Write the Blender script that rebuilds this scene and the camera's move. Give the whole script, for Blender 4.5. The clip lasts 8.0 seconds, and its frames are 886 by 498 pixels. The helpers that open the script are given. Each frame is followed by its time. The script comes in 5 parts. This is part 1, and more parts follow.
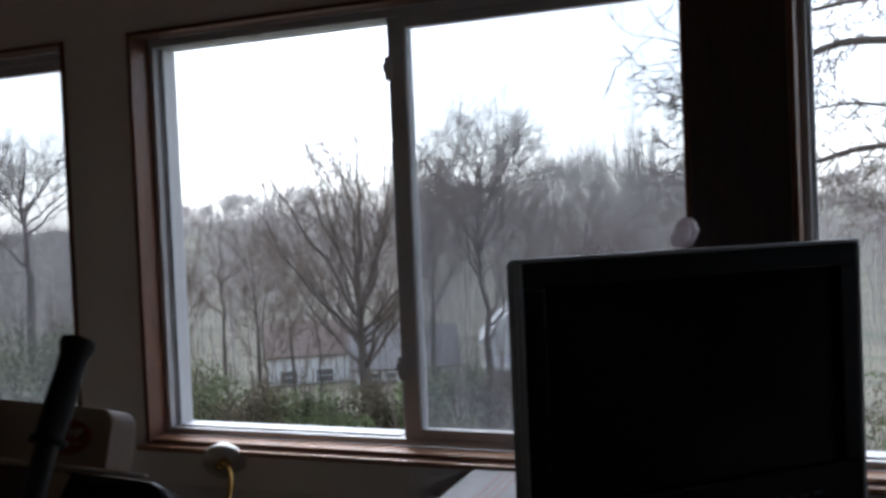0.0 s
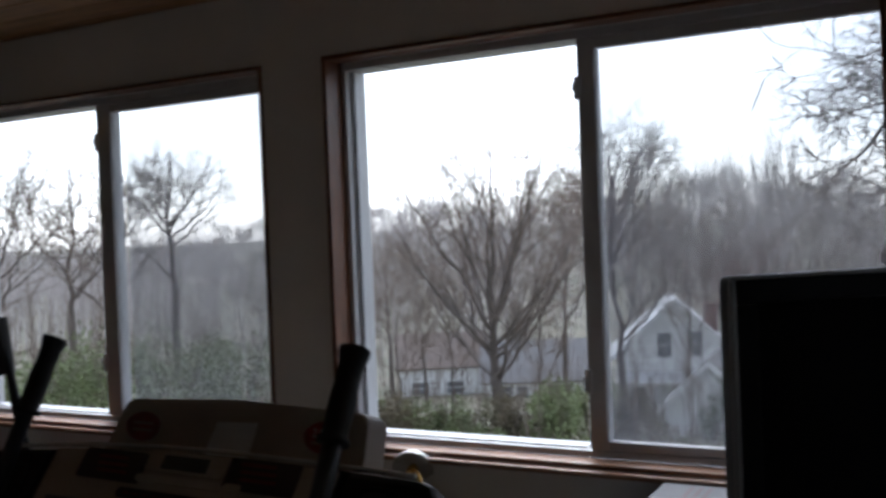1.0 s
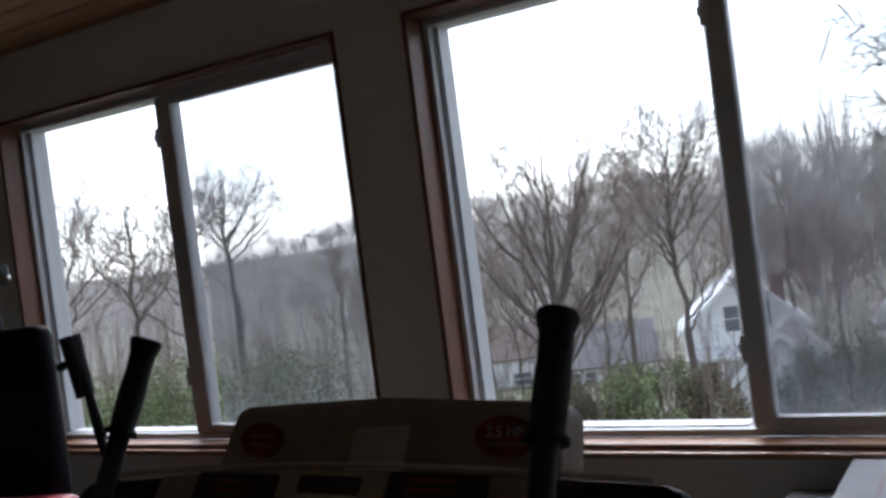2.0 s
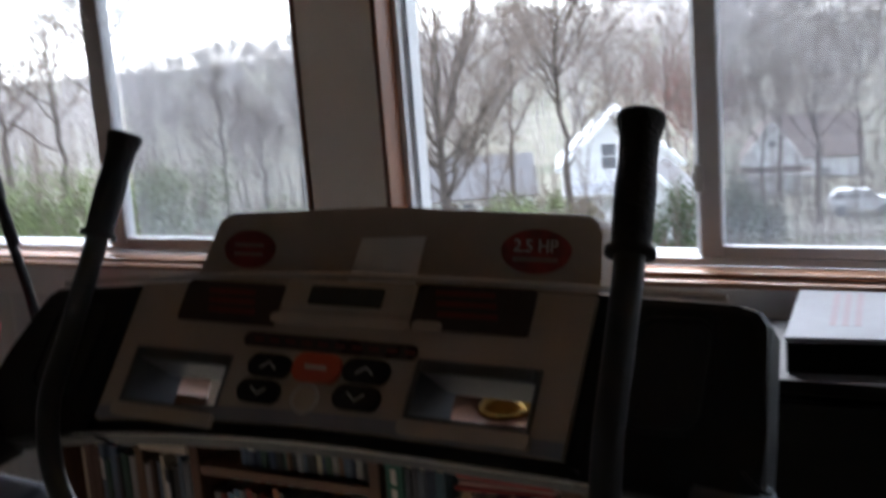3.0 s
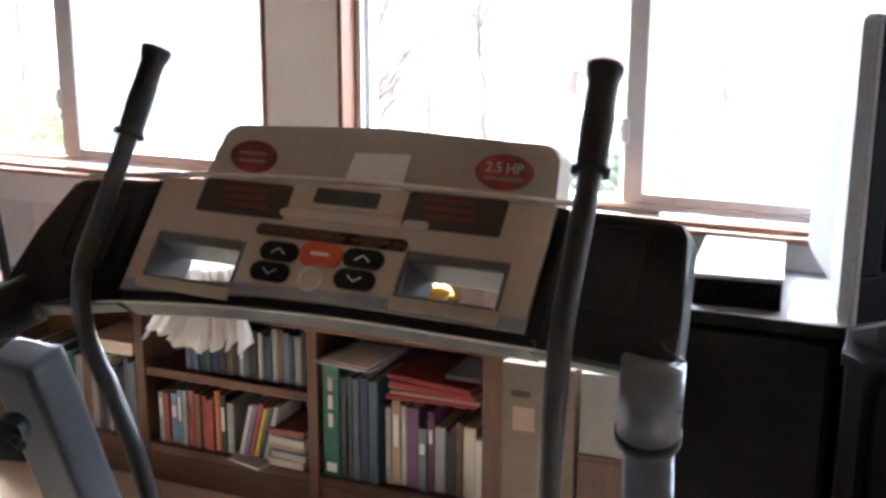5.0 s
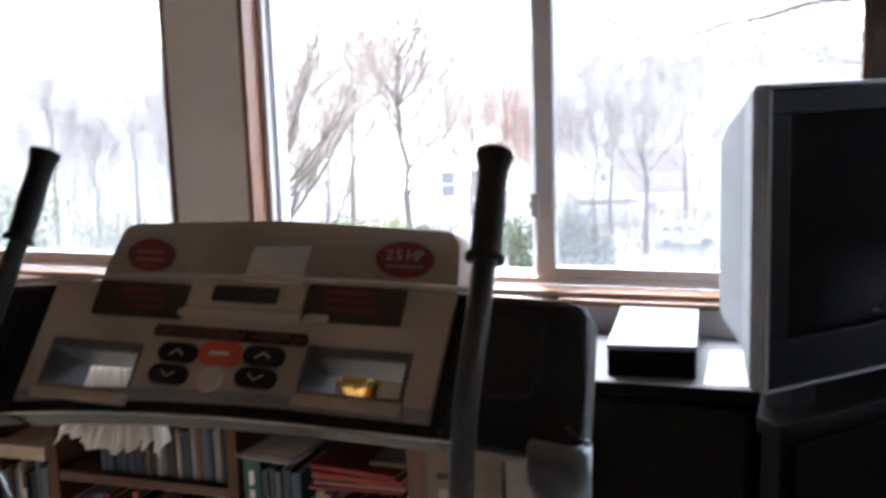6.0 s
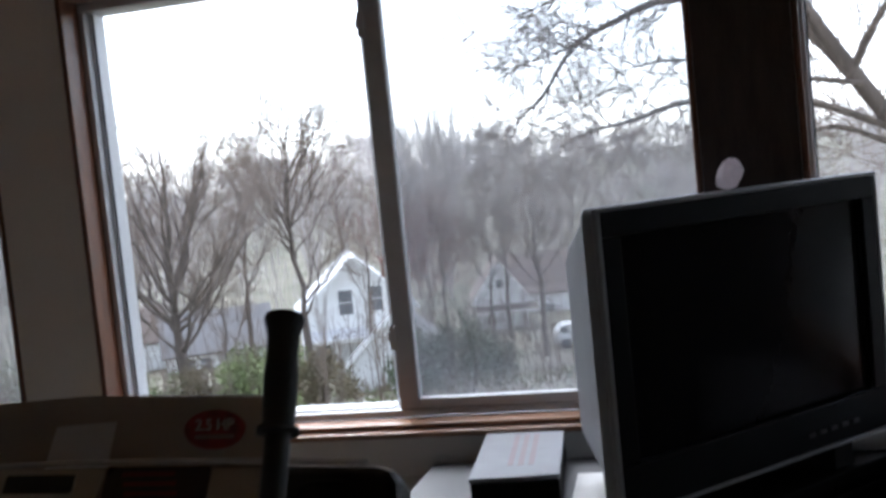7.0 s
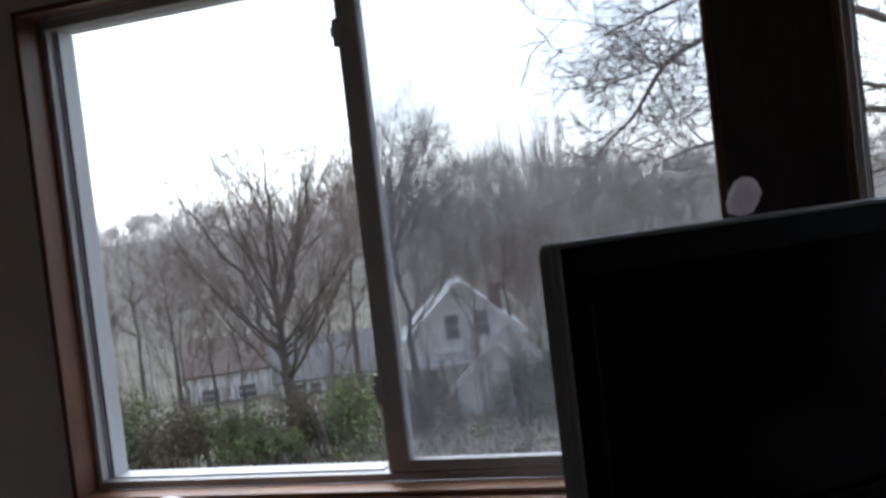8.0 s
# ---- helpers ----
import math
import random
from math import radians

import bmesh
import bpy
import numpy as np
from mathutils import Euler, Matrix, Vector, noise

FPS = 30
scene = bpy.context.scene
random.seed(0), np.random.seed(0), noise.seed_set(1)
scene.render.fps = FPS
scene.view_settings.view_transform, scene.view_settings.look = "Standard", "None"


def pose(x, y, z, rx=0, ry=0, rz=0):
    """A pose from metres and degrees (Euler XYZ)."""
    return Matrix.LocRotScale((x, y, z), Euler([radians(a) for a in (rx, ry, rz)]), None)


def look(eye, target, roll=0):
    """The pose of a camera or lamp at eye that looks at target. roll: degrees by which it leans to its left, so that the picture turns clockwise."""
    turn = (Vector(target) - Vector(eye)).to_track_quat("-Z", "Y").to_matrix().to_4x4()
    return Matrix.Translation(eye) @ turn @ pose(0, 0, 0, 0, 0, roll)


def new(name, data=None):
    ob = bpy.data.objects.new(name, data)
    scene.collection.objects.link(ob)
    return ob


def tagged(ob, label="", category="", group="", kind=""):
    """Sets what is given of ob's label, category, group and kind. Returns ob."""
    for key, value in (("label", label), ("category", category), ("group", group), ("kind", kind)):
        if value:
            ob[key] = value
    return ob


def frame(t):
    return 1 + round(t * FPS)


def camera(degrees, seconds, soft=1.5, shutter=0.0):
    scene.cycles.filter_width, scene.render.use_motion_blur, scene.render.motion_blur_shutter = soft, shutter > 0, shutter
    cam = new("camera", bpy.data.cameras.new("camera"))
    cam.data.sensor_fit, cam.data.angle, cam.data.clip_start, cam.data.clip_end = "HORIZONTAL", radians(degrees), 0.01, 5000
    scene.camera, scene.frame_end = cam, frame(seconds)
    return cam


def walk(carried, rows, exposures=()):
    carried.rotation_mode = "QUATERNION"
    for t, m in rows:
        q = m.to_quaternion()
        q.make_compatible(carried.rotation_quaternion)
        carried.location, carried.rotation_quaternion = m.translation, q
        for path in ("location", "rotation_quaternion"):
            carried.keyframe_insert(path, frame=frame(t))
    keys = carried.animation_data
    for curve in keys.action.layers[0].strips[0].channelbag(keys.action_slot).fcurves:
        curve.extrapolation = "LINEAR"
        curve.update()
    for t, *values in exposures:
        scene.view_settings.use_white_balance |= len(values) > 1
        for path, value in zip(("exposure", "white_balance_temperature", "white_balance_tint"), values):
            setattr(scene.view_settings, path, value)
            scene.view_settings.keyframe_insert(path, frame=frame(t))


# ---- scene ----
cam = camera(44.2, 8.0, 3.1, 0.4)
PATH = [
    (0, (2.063, -2.535, 1.445), (1.239, -0.714, 1.387), -2.5),
    (0.5, (2.001, -2.628, 1.446), (1.109, -0.839, 1.404), -2.1),
    (1, (1.962, -2.673, 1.458), (0.929, -0.961, 1.434), -2.3),
    (1.2, (1.936, -2.680, 1.469), (0.866, -0.991, 1.440), -3.0),
    (2.3, (1.543, -2.382, 1.390), (0.429, -0.722, 1.344), -8.4),
    (2.5, (1.506, -2.364, 1.395), (0.414, -0.693, 1.277), -8.9),
    (2.6, (1.489, -2.347, 1.393), (0.403, -0.677, 1.211), -9.9),
    (3, (1.447, -2.450, 1.387), (0.507, -0.721, 1.030), -4.5),
    (3.5, (1.440, -2.623, 1.385), (0.625, -0.865, 0.892), 1.4),
    (4, (1.458, -2.664, 1.387), (0.668, -0.891, 0.902), 0.4),
    (5.3, (1.480, -2.714, 1.399), (0.701, -0.924, 0.964), 0.3),
    (5.5, (1.476, -2.699, 1.396), (0.717, -0.895, 0.987), 0.1),
    (6, (1.505, -2.681, 1.411), (0.834, -0.826, 1.084), -1.9),
    (6.5, (1.551, -2.665, 1.434), (1.013, -0.751, 1.215), -4.2),
    (7, (1.596, -2.595, 1.446), (1.106, -0.660, 1.313), -5.8),
    (7.5, (1.689, -2.363, 1.459), (1.066, -0.463, 1.399), -4.8),
    (8, (1.753, -2.176, 1.426), (1.076, -0.296, 1.358), -6.7),
]
EXPOSURES = [(t, stops, 5740, 11) for t, stops in ((0.0, 1.25), (1.2, 1.3), (2.3, 1.5), (2.6, 1.8), (2.9, 2.3), (3.1, 2.75), (3.5, 3.75), (3.7, 4.45), (4.0, 5.1), (4.5, 5.1), (5.6, 4.8), (5.9, 4.3), (6.2, 3.6), (6.5, 3.1), (7.0, 2.05), (7.5, 1.4), (8.0, 1.15))]
walk(cam, [(t, look(eye, target, roll)) for t, eye, target, roll in PATH], EXPOSURES)

# ---- light ----
world = bpy.data.worlds.new("overcast_sky")
scene.world = world
world.use_nodes = True
wn = world.node_tree
wn.nodes.clear()
sky = wn.nodes.new("ShaderNodeTexSky")
sky.sky_type = "NISHITA"
sky.sun_disc = False
sky.sun_elevation = radians(50)
sky.sun_rotation = radians(-30)
sky.air_density, sky.dust_density, sky.ozone_density = 1.0, 1.5, 2.0
grey = wn.nodes.new("ShaderNodeHueSaturation")
grey.inputs["Saturation"].default_value = 0.30
back = wn.nodes.new("ShaderNodeBackground")
back.inputs["Strength"].default_value = 0.15
wout = wn.nodes.new("ShaderNodeOutputWorld")
wn.links.new(sky.outputs["Color"], grey.inputs["Color"])
wn.links.new(grey.outputs["Color"], back.inputs["Color"])
wn.links.new(back.outputs["Background"], wout.inputs["Surface"])
sun = new("sun", bpy.data.lights.new("sun", "SUN"))
sun.data.energy, sun.data.angle, sun.data.color = 0.9, radians(30), (1.0, 0.97, 0.92)
sun.matrix_world = look((0, 0, 30), (12.6, -21.8, 0))
sun.location = (0, -10, 40)


# ---- materials ----
def shade(name, color, rough=0.6, metal=0.0, vary=0.25, scale=8.0, bump=0.1, grain=60.0, stretch=(1, 1, 1), second=None, rnd=0.0, spec=0.5, coat=0.0):
    """A surface of one colour with grain and broad stains; stretch makes the grain run along an axis."""
    m = bpy.data.materials.new(name)
    m.use_nodes = True
    nt = m.node_tree
    b = nt.nodes["Principled BSDF"]
    b.inputs["Metallic"].default_value = metal
    b.inputs["Specular IOR Level"].default_value = spec
    b.inputs["Coat Weight"].default_value = coat
    tc = nt.nodes.new("ShaderNodeTexCoord")
    mp = nt.nodes.new("ShaderNodeMapping")
    mp.inputs["Scale"].default_value = stretch
    nt.links.new(tc.outputs["Object"], mp.inputs["Vector"])
    n1 = nt.nodes.new("ShaderNodeTexNoise")
    n1.inputs["Scale"].default_value = scale
    n1.inputs["Detail"].default_value = 5.0
    n2 = nt.nodes.new("ShaderNodeTexNoise")
    n2.inputs["Scale"].default_value = grain
    n2.inputs["Detail"].default_value = 3.0
    for n in (n1, n2):
        nt.links.new(mp.outputs["Vector"], n.inputs["Vector"])
    add = nt.nodes.new("ShaderNodeMath")
    add.operation = "ADD"
    nt.links.new(n1.outputs["Fac"], add.inputs[0])
    half = nt.nodes.new("ShaderNodeMath")
    half.operation = "MULTIPLY"
    half.inputs[1].default_value = 0.5
    nt.links.new(n2.outputs["Fac"], half.inputs[0])
    nt.links.new(half.outputs[0], add.inputs[1])
    ramp = nt.nodes.new("ShaderNodeValToRGB")
    lo = tuple(c * (1 - vary) for c in (second or color))
    hi = tuple(min(1, c * (1 + vary * 0.6)) for c in color)
    ramp.color_ramp.elements[0].position, ramp.color_ramp.elements[1].position = 0.45, 1.05
    ramp.color_ramp.elements[0].color, ramp.color_ramp.elements[1].color = (*lo, 1), (*hi, 1)
    nt.links.new(add.outputs[0], ramp.inputs["Fac"])
    col = ramp.outputs["Color"]
    if rnd:
        oi = nt.nodes.new("ShaderNodeObjectInfo")
        mr = nt.nodes.new("ShaderNodeMapRange")
        mr.inputs["To Min"].default_value, mr.inputs["To Max"].default_value = 1 - rnd, 1 + rnd
        nt.links.new(oi.outputs["Random"], mr.inputs["Value"])
        hs = nt.nodes.new("ShaderNodeHueSaturation")
        nt.links.new(mr.outputs["Result"], hs.inputs["Value"])
        nt.links.new(col, hs.inputs["Color"])
        col = hs.outputs["Color"]
    nt.links.new(col, b.inputs["Base Color"])
    rr = nt.nodes.new("ShaderNodeMapRange")
    rr.inputs["To Min"].default_value, rr.inputs["To Max"].default_value = max(0.03, rough - 0.12), min(1, rough + 0.12)
    nt.links.new(n1.outputs["Fac"], rr.inputs["Value"])
    nt.links.new(rr.outputs["Result"], b.inputs["Roughness"])
    if bump:
        bp = nt.nodes.new("ShaderNodeBump")
        bp.inputs["Strength"].default_value = bump
        bp.inputs["Distance"].default_value = 0.004
        nt.links.new(n2.outputs["Fac"], bp.inputs["Height"])
        nt.links.new(bp.outputs["Normal"], b.inputs["Normal"])
    return m


def glass_mat(name, tint, rough=0.0):
    m = bpy.data.materials.new(name)
    m.use_nodes = True
    nt = m.node_tree
    b = nt.nodes["Principled BSDF"]
    b.inputs["Base Color"].default_value = (*tint, 1)
    b.inputs["Transmission Weight"].default_value = 1.0
    b.inputs["Roughness"].default_value = rough
    b.inputs["IOR"].default_value = 1.45
    return m


def mesh_cloth(name, color, cover):
    """A fine woven screen: part of the light passes straight through."""
    m = bpy.data.materials.new(name)
    m.use_nodes = True
    nt = m.node_tree
    b = nt.nodes["Principled BSDF"]
    b.inputs["Base Color"].default_value = (*color, 1)
    b.inputs["Roughness"].default_value = 0.7
    tc = nt.nodes.new("ShaderNodeTexCoord")
    n = nt.nodes.new("ShaderNodeTexNoise")
    n.inputs["Scale"].default_value = 3.0
    nt.links.new(tc.outputs["Object"], n.inputs["Vector"])
    mr = nt.nodes.new("ShaderNodeMapRange")
    mr.inputs["To Min"].default_value, mr.inputs["To Max"].default_value = cover * 0.75, cover * 1.25
    nt.links.new(n.outputs["Fac"], mr.inputs["Value"])
    nt.links.new(mr.outputs["Result"], b.inputs["Alpha"])
    return m


WALL = shade("wall_paint", (0.74, 0.73, 0.715), 0.75, vary=0.10, scale=1.6, bump=0.25, grain=160)
PANEL = shade("panel_paint", (0.66, 0.655, 0.65), 0.6, vary=0.12, scale=3, bump=0.15, grain=90, stretch=(8, 8, 0.7), rnd=0.05)
CEIL = shade("ceiling_pine", (0.38, 0.22, 0.105), 0.55, vary=0.45, scale=5, bump=0.15, grain=50, stretch=(1, 9, 9))
TRIM = shade("stained_pine", (0.15, 0.058, 0.028), 0.4, vary=0.4, scale=9, bump=0.12, grain=60, stretch=(5, 5, 1))
DARKPOST = shade("dark_brown_stain", (0.075, 0.055, 0.05), 0.6, vary=0.35, scale=7, bump=0.12, grain=60, stretch=(6, 6, 1), spec=0.2)
SILL = shade("sill_pine", (0.27, 0.13, 0.065), 0.38, vary=0.4, scale=9, bump=0.12, grain=60, stretch=(1, 6, 6))
VINYL = shade("white_vinyl", (0.56, 0.56, 0.575), 0.35, vary=0.08, scale=5, bump=0.03)
GLASS = glass_mat("window_glass", (0.97, 0.985, 0.98))
SCREEN = mesh_cloth("insect_screen", (0.42, 0.43, 0.47), 0.31)
FLOOR = shade("cream_carpet", (0.56, 0.46, 0.34), 0.9, vary=0.25, scale=2.5, bump=0.6, grain=420)
BLACK = shade("black_plastic", (0.010, 0.010, 0.012), 0.5, vary=0.3, scale=12, bump=0.2, grain=350, spec=0.28)
RUBBER = shade("foam_rubber", (0.016, 0.015, 0.016), 0.78, vary=0.3, scale=20, bump=0.4, grain=260)
TUBE = shade("dark_painted_steel", (0.022, 0.024, 0.029), 0.36, vary=0.2, scale=10, bump=0.03, coat=0.3)
TAN = shade("tan_plastic", (0.44, 0.36, 0.29), 0.5, vary=0.12, scale=9, bump=0.2, grain=400)
TAN2 = shade("pale_tan_plastic", (0.50, 0.43, 0.35), 0.45, vary=0.1, scale=9, bump=0.15, grain=400)
SILVER = shade("silver_paint", (0.15, 0.165, 0.19), 0.32, metal=0.3, vary=0.12, scale=7, bump=0.03)
POST = shade("dark_silver_paint", (0.062, 0.070, 0.084), 0.4, metal=0.2, vary=0.15, scale=7, bump=0.05)
TRAYGREY = shade("tray_plastic", (0.12, 0.125, 0.135), 0.45, vary=0.15, scale=9, bump=0.1, grain=300)
GREYP = shade("grey_plastic", (0.24, 0.25, 0.27), 0.45, vary=0.15, scale=9, bump=0.1, grain=300)
TRIMLINE = shade("bright_edge", (0.78, 0.76, 0.73), 0.18, metal=0.3, vary=0.08, scale=12, bump=0.0)
DISPLAY = shade("smoked_display", (0.05, 0.032, 0.03), 0.3, vary=0.2, scale=10, bump=0.0)
LCD = shade("lcd_glass", (0.055, 0.06, 0.055), 0.15, vary=0.1, scale=10, bump=0.0)
REDB = shade("red_button", (0.55, 0.085, 0.04), 0.4, vary=0.1, scale=15, bump=0.0)
REDINK = shade("dull_red_ink", (0.20, 0.035, 0.028), 0.4, vary=0.25, scale=25, bump=0.0)
STICK = shade("red_sticker", (0.36, 0.04, 0.032), 0.35, vary=0.4, scale=24, bump=0.0, second=(0.07, 0.02, 0.02))
DULLINK = shade("faded_ink", (0.38, 0.24, 0.21), 0.5, vary=0.2, bump=0.0)
PAPER = shade("white_paper", (0.80, 0.80, 0.80), 0.7, vary=0.06, scale=10, bump=0.05)
OLDPAPER = shade("aged_paper", (0.62, 0.56, 0.47), 0.85, vary=0.15, scale=30, bump=0.3, grain=500, stretch=(1, 1, 12))
INK = shade("black_ink", (0.03, 0.03, 0.03), 0.6, vary=0.1, bump=0.0)
WHITEINK = shade("pale_ink", (0.70, 0.66, 0.62), 0.5, vary=0.1, bump=0.0)
WOOD = shade("dark_stained_wood", (0.105, 0.042, 0.02), 0.42, vary=0.5, scale=6, bump=0.15, grain=45, stretch=(1, 8, 8))
WOODV = shade("dark_stained_upright", (0.105, 0.042, 0.02), 0.42, vary=0.5, scale=6, bump=0.15, grain=45, stretch=(8, 8, 1))
DESKTOP = shade("pale_laminate", (0.13, 0.13, 0.14), 0.6, vary=0.12, scale=4, bump=0.05, grain=80, stretch=(1, 6, 6))
DARKFURN = shade("black_laminate", (0.0042, 0.0034, 0.0034), 0.5, vary=0.4, scale=5, bump=0.05, stretch=(1, 1, 6), spec=0.07)
TVCASE = shade("silver_tv_plastic", (0.20, 0.21, 0.225), 0.45, vary=0.1, scale=6, bump=0.12, grain=380)
TVFRONT = shade("charcoal_tv_bezel", (0.004, 0.004, 0.005), 0.5, vary=0.15, scale=6, bump=0.1, grain=380, spec=0.06)
TUBEGLASS = shade("tv_screen_glass", (0.004, 0.004, 0.005), 0.2, vary=0.1, scale=3, bump=0.0, spec=0.06)
CRYSTAL = shade("rock_crystal", (0.66, 0.62, 0.64), 0.5, vary=0.3, scale=40, bump=0.3, grain=90)
cn = CRYSTAL.node_tree
ct, cx = cn.nodes.new("ShaderNodeBsdfTranslucent"), cn.nodes.new("ShaderNodeMixShader")
ct.inputs["Color"].default_value = (0.86, 0.80, 0.83, 1)
cx.inputs["Fac"].default_value = 0.62
cn.links.new(cn.nodes["Principled BSDF"].outputs["BSDF"], cx.inputs[1])
cn.links.new(ct.outputs["BSDF"], cx.inputs[2])
cn.links.new(cx.outputs["Shader"], cn.nodes["Material Output"].inputs["Surface"])
BRASS = shade("polished_brass", (0.78, 0.52, 0.16), 0.16, metal=1.0, vary=0.15, scale=15, bump=0.0)
MILK = shade("milk_glass", (0.80, 0.79, 0.76), 0.2, vary=0.05, scale=8, bump=0.0)
CLOTH = shade("white_cotton", (0.80, 0.78, 0.75), 0.9, vary=0.1, scale=14, bump=0.4, grain=420)
REDVINYL = shade("red_vinyl", (0.42, 0.025, 0.04), 0.45, vary=0.2, scale=8, bump=0.2, grain=180)
NAVYPAD = shade("navy_black_vinyl", (0.008, 0.008, 0.014), 0.55, vary=0.25, scale=8, bump=0.2, grain=200, spec=0.2)
CHROME = shade("chrome", (0.75, 0.75, 0.76), 0.12, metal=1.0, vary=0.05, bump=0.0)
CARD = shade("cardboard", (0.18, 0.14, 0.11), 0.85, vary=0.15, scale=6, bump=0.2, grain=120, stretch=(1, 1, 5))
BARK = shade("grey_bark", (0.13, 0.105, 0.09), 0.95, vary=0.4, scale=3, bump=0.5, grain=18, stretch=(3, 3, 0.6))
TWIG = shade("bare_twigs", (0.22, 0.172, 0.14), 0.95, vary=0.3, scale=1.0, bump=0.0)
# grey bare wood, lightened so that its colour carries the valley haze
HAZEDWOOD = shade("hazed_far_wood", (0.48, 0.435, 0.415), 1.0, vary=0.35, scale=0.03, bump=0.0)
REDTWIG = shade("reddish_buds", (0.20, 0.085, 0.07), 0.95, vary=0.3, scale=1.0, bump=0.0)
LEAF = shade("spring_leaves", (0.20, 0.235, 0.10), 0.8, vary=0.45, scale=0.8, bump=0.0, second=(0.13, 0.16, 0.06), rnd=0.2)
DRYLEAF = shade("dry_brown_leaves", (0.20, 0.16, 0.10), 0.9, vary=0.5, scale=0.8, bump=0.0, second=(0.11, 0.10, 0.05), rnd=0.2)
LEAFDARK = shade("evergreen_needles", (0.075, 0.10, 0.045), 0.85, vary=0.4, scale=1.2, bump=0.0)
GROUND = shade("hillside", (0.20, 0.175, 0.135), 1.0, vary=0.5, scale=0.18, bump=0.3, grain=1.5, second=(0.07, 0.10, 0.035))
SIDING = shade("white_siding", (0.85, 0.85, 0.84), 0.6, vary=0.1, scale=0.6, bump=0.2, grain=3, stretch=(0.3, 0.3, 8))
ROOF = shade("grey_shingles", (0.20, 0.19, 0.19), 0.9, vary=0.35, scale=0.7, bump=0.6, grain=5)
ROOFPALE = shade("pale_metal_roof", (0.62, 0.62, 0.63), 0.5, vary=0.15, scale=0.4, bump=0.1, grain=2)
ROOFBROWN = shade("brown_shingles", (0.19, 0.15, 0.13), 0.9, vary=0.35, scale=0.7, bump=0.6, grain=5)
BRICK = shade("chimney_brick", (0.20, 0.10, 0.08), 0.9, vary=0.4, scale=2, bump=0.4, grain=9)
DARKGLASS = shade("house_window_glass", (0.17, 0.175, 0.185), 0.2, vary=0.2, scale=1, bump=0.0)
CARPAINT = shade("white_car_paint", (0.75, 0.75, 0.76), 0.25, vary=0.04, scale=2, bump=0.0, coat=0.5)
TYRE = shade("tyre_rubber", (0.02, 0.02, 0.02), 0.8, vary=0.2, bump=0.0)


# ---- mesh helpers ----
def put(name, bm, material, smooth=False):
    me = bpy.data.meshes.new(name)
    bm.normal_update()
    bm.to_mesh(me)
    bm.free()
    me.materials.append(material)
    if smooth:
        me.shade_smooth()
    return new(name, me)


def part(name, bm, material, parent, label="", smooth=False):
    ob = put(name, bm, material, smooth)
    ob.parent = parent
    if label:
        tagged(ob, label)
    return ob


def thing(name, label, category, m=None, group="", kind=""):
    ob = new(name)
    ob.empty_display_size = 0.1
    if m is not None:
        ob.matrix_world = m
    return tagged(ob, label, category, group, kind)


def box(bm, lo, hi, bevel=0.0, m=None, seg=2):
    """A box between two corners, with rounded edges."""
    size = [hi[i] - lo[i] for i in range(3)]
    mid = [(hi[i] + lo[i]) / 2 for i in range(3)]
    mat = Matrix.Translation(mid) @ Matrix.Diagonal((*size, 1))
    if m is not None:
        mat = m @ mat
    made = bmesh.ops.create_cube(bm, size=1.0, matrix=mat)["verts"]
    if bevel:
        edges = list({e for v in made for e in v.link_edges})
        bmesh.ops.bevel(bm, geom=edges, offset=bevel, segments=seg, affect="EDGES", profile=0.5)
    return bm


def boxed(lo, hi, bevel=0.0, m=None, seg=2):
    return box(bmesh.new(), lo, hi, bevel, m, seg)


def tube(bm, pts, radii, sides=10, cap=True):
    """A round bar along points."""
    pts = [Vector(p) for p in pts]
    if not hasattr(radii, "__len__"):
        radii = [radii] * len(pts)
    rings = []
    ref = None
    for i, p in enumerate(pts):
        d = (pts[min(i + 1, len(pts) - 1)] - pts[max(i - 1, 0)]).normalized()
        if ref is None:
            ref = d.orthogonal().normalized()
        a = (ref - d * ref.dot(d)).normalized()
        ref = a
        b = d.cross(a)
        rings.append([bm.verts.new(p + (a * math.cos(k * math.tau / sides) + b * math.sin(k * math.tau / sides)) * radii[i]) for k in range(sides)])
    for r0, r1 in zip(rings, rings[1:]):
        for k in range(sides):
            bm.faces.new((r0[k], r0[(k + 1) % sides], r1[(k + 1) % sides], r1[k]))
    if cap:
        bm.faces.new(rings[0][::-1])
        bm.faces.new(rings[-1])
    return bm


def smooth_path(pts, steps=6):
    """Points on a soft curve through the given ones."""
    pts = [Vector(p) for p in pts]
    out = []
    for i in range(len(pts) - 1):
        p0, p1, p2, p3 = pts[max(i - 1, 0)], pts[i], pts[i + 1], pts[min(i + 2, len(pts) - 1)]
        for k in range(steps):
            t = k / steps
            out.append(0.5 * ((2 * p1) + (p2 - p0) * t + (2 * p0 - 5 * p1 + 4 * p2 - p3) * t * t + (3 * p1 - p0 - 3 * p2 + p3) * t ** 3))
    return out + [pts[-1]]


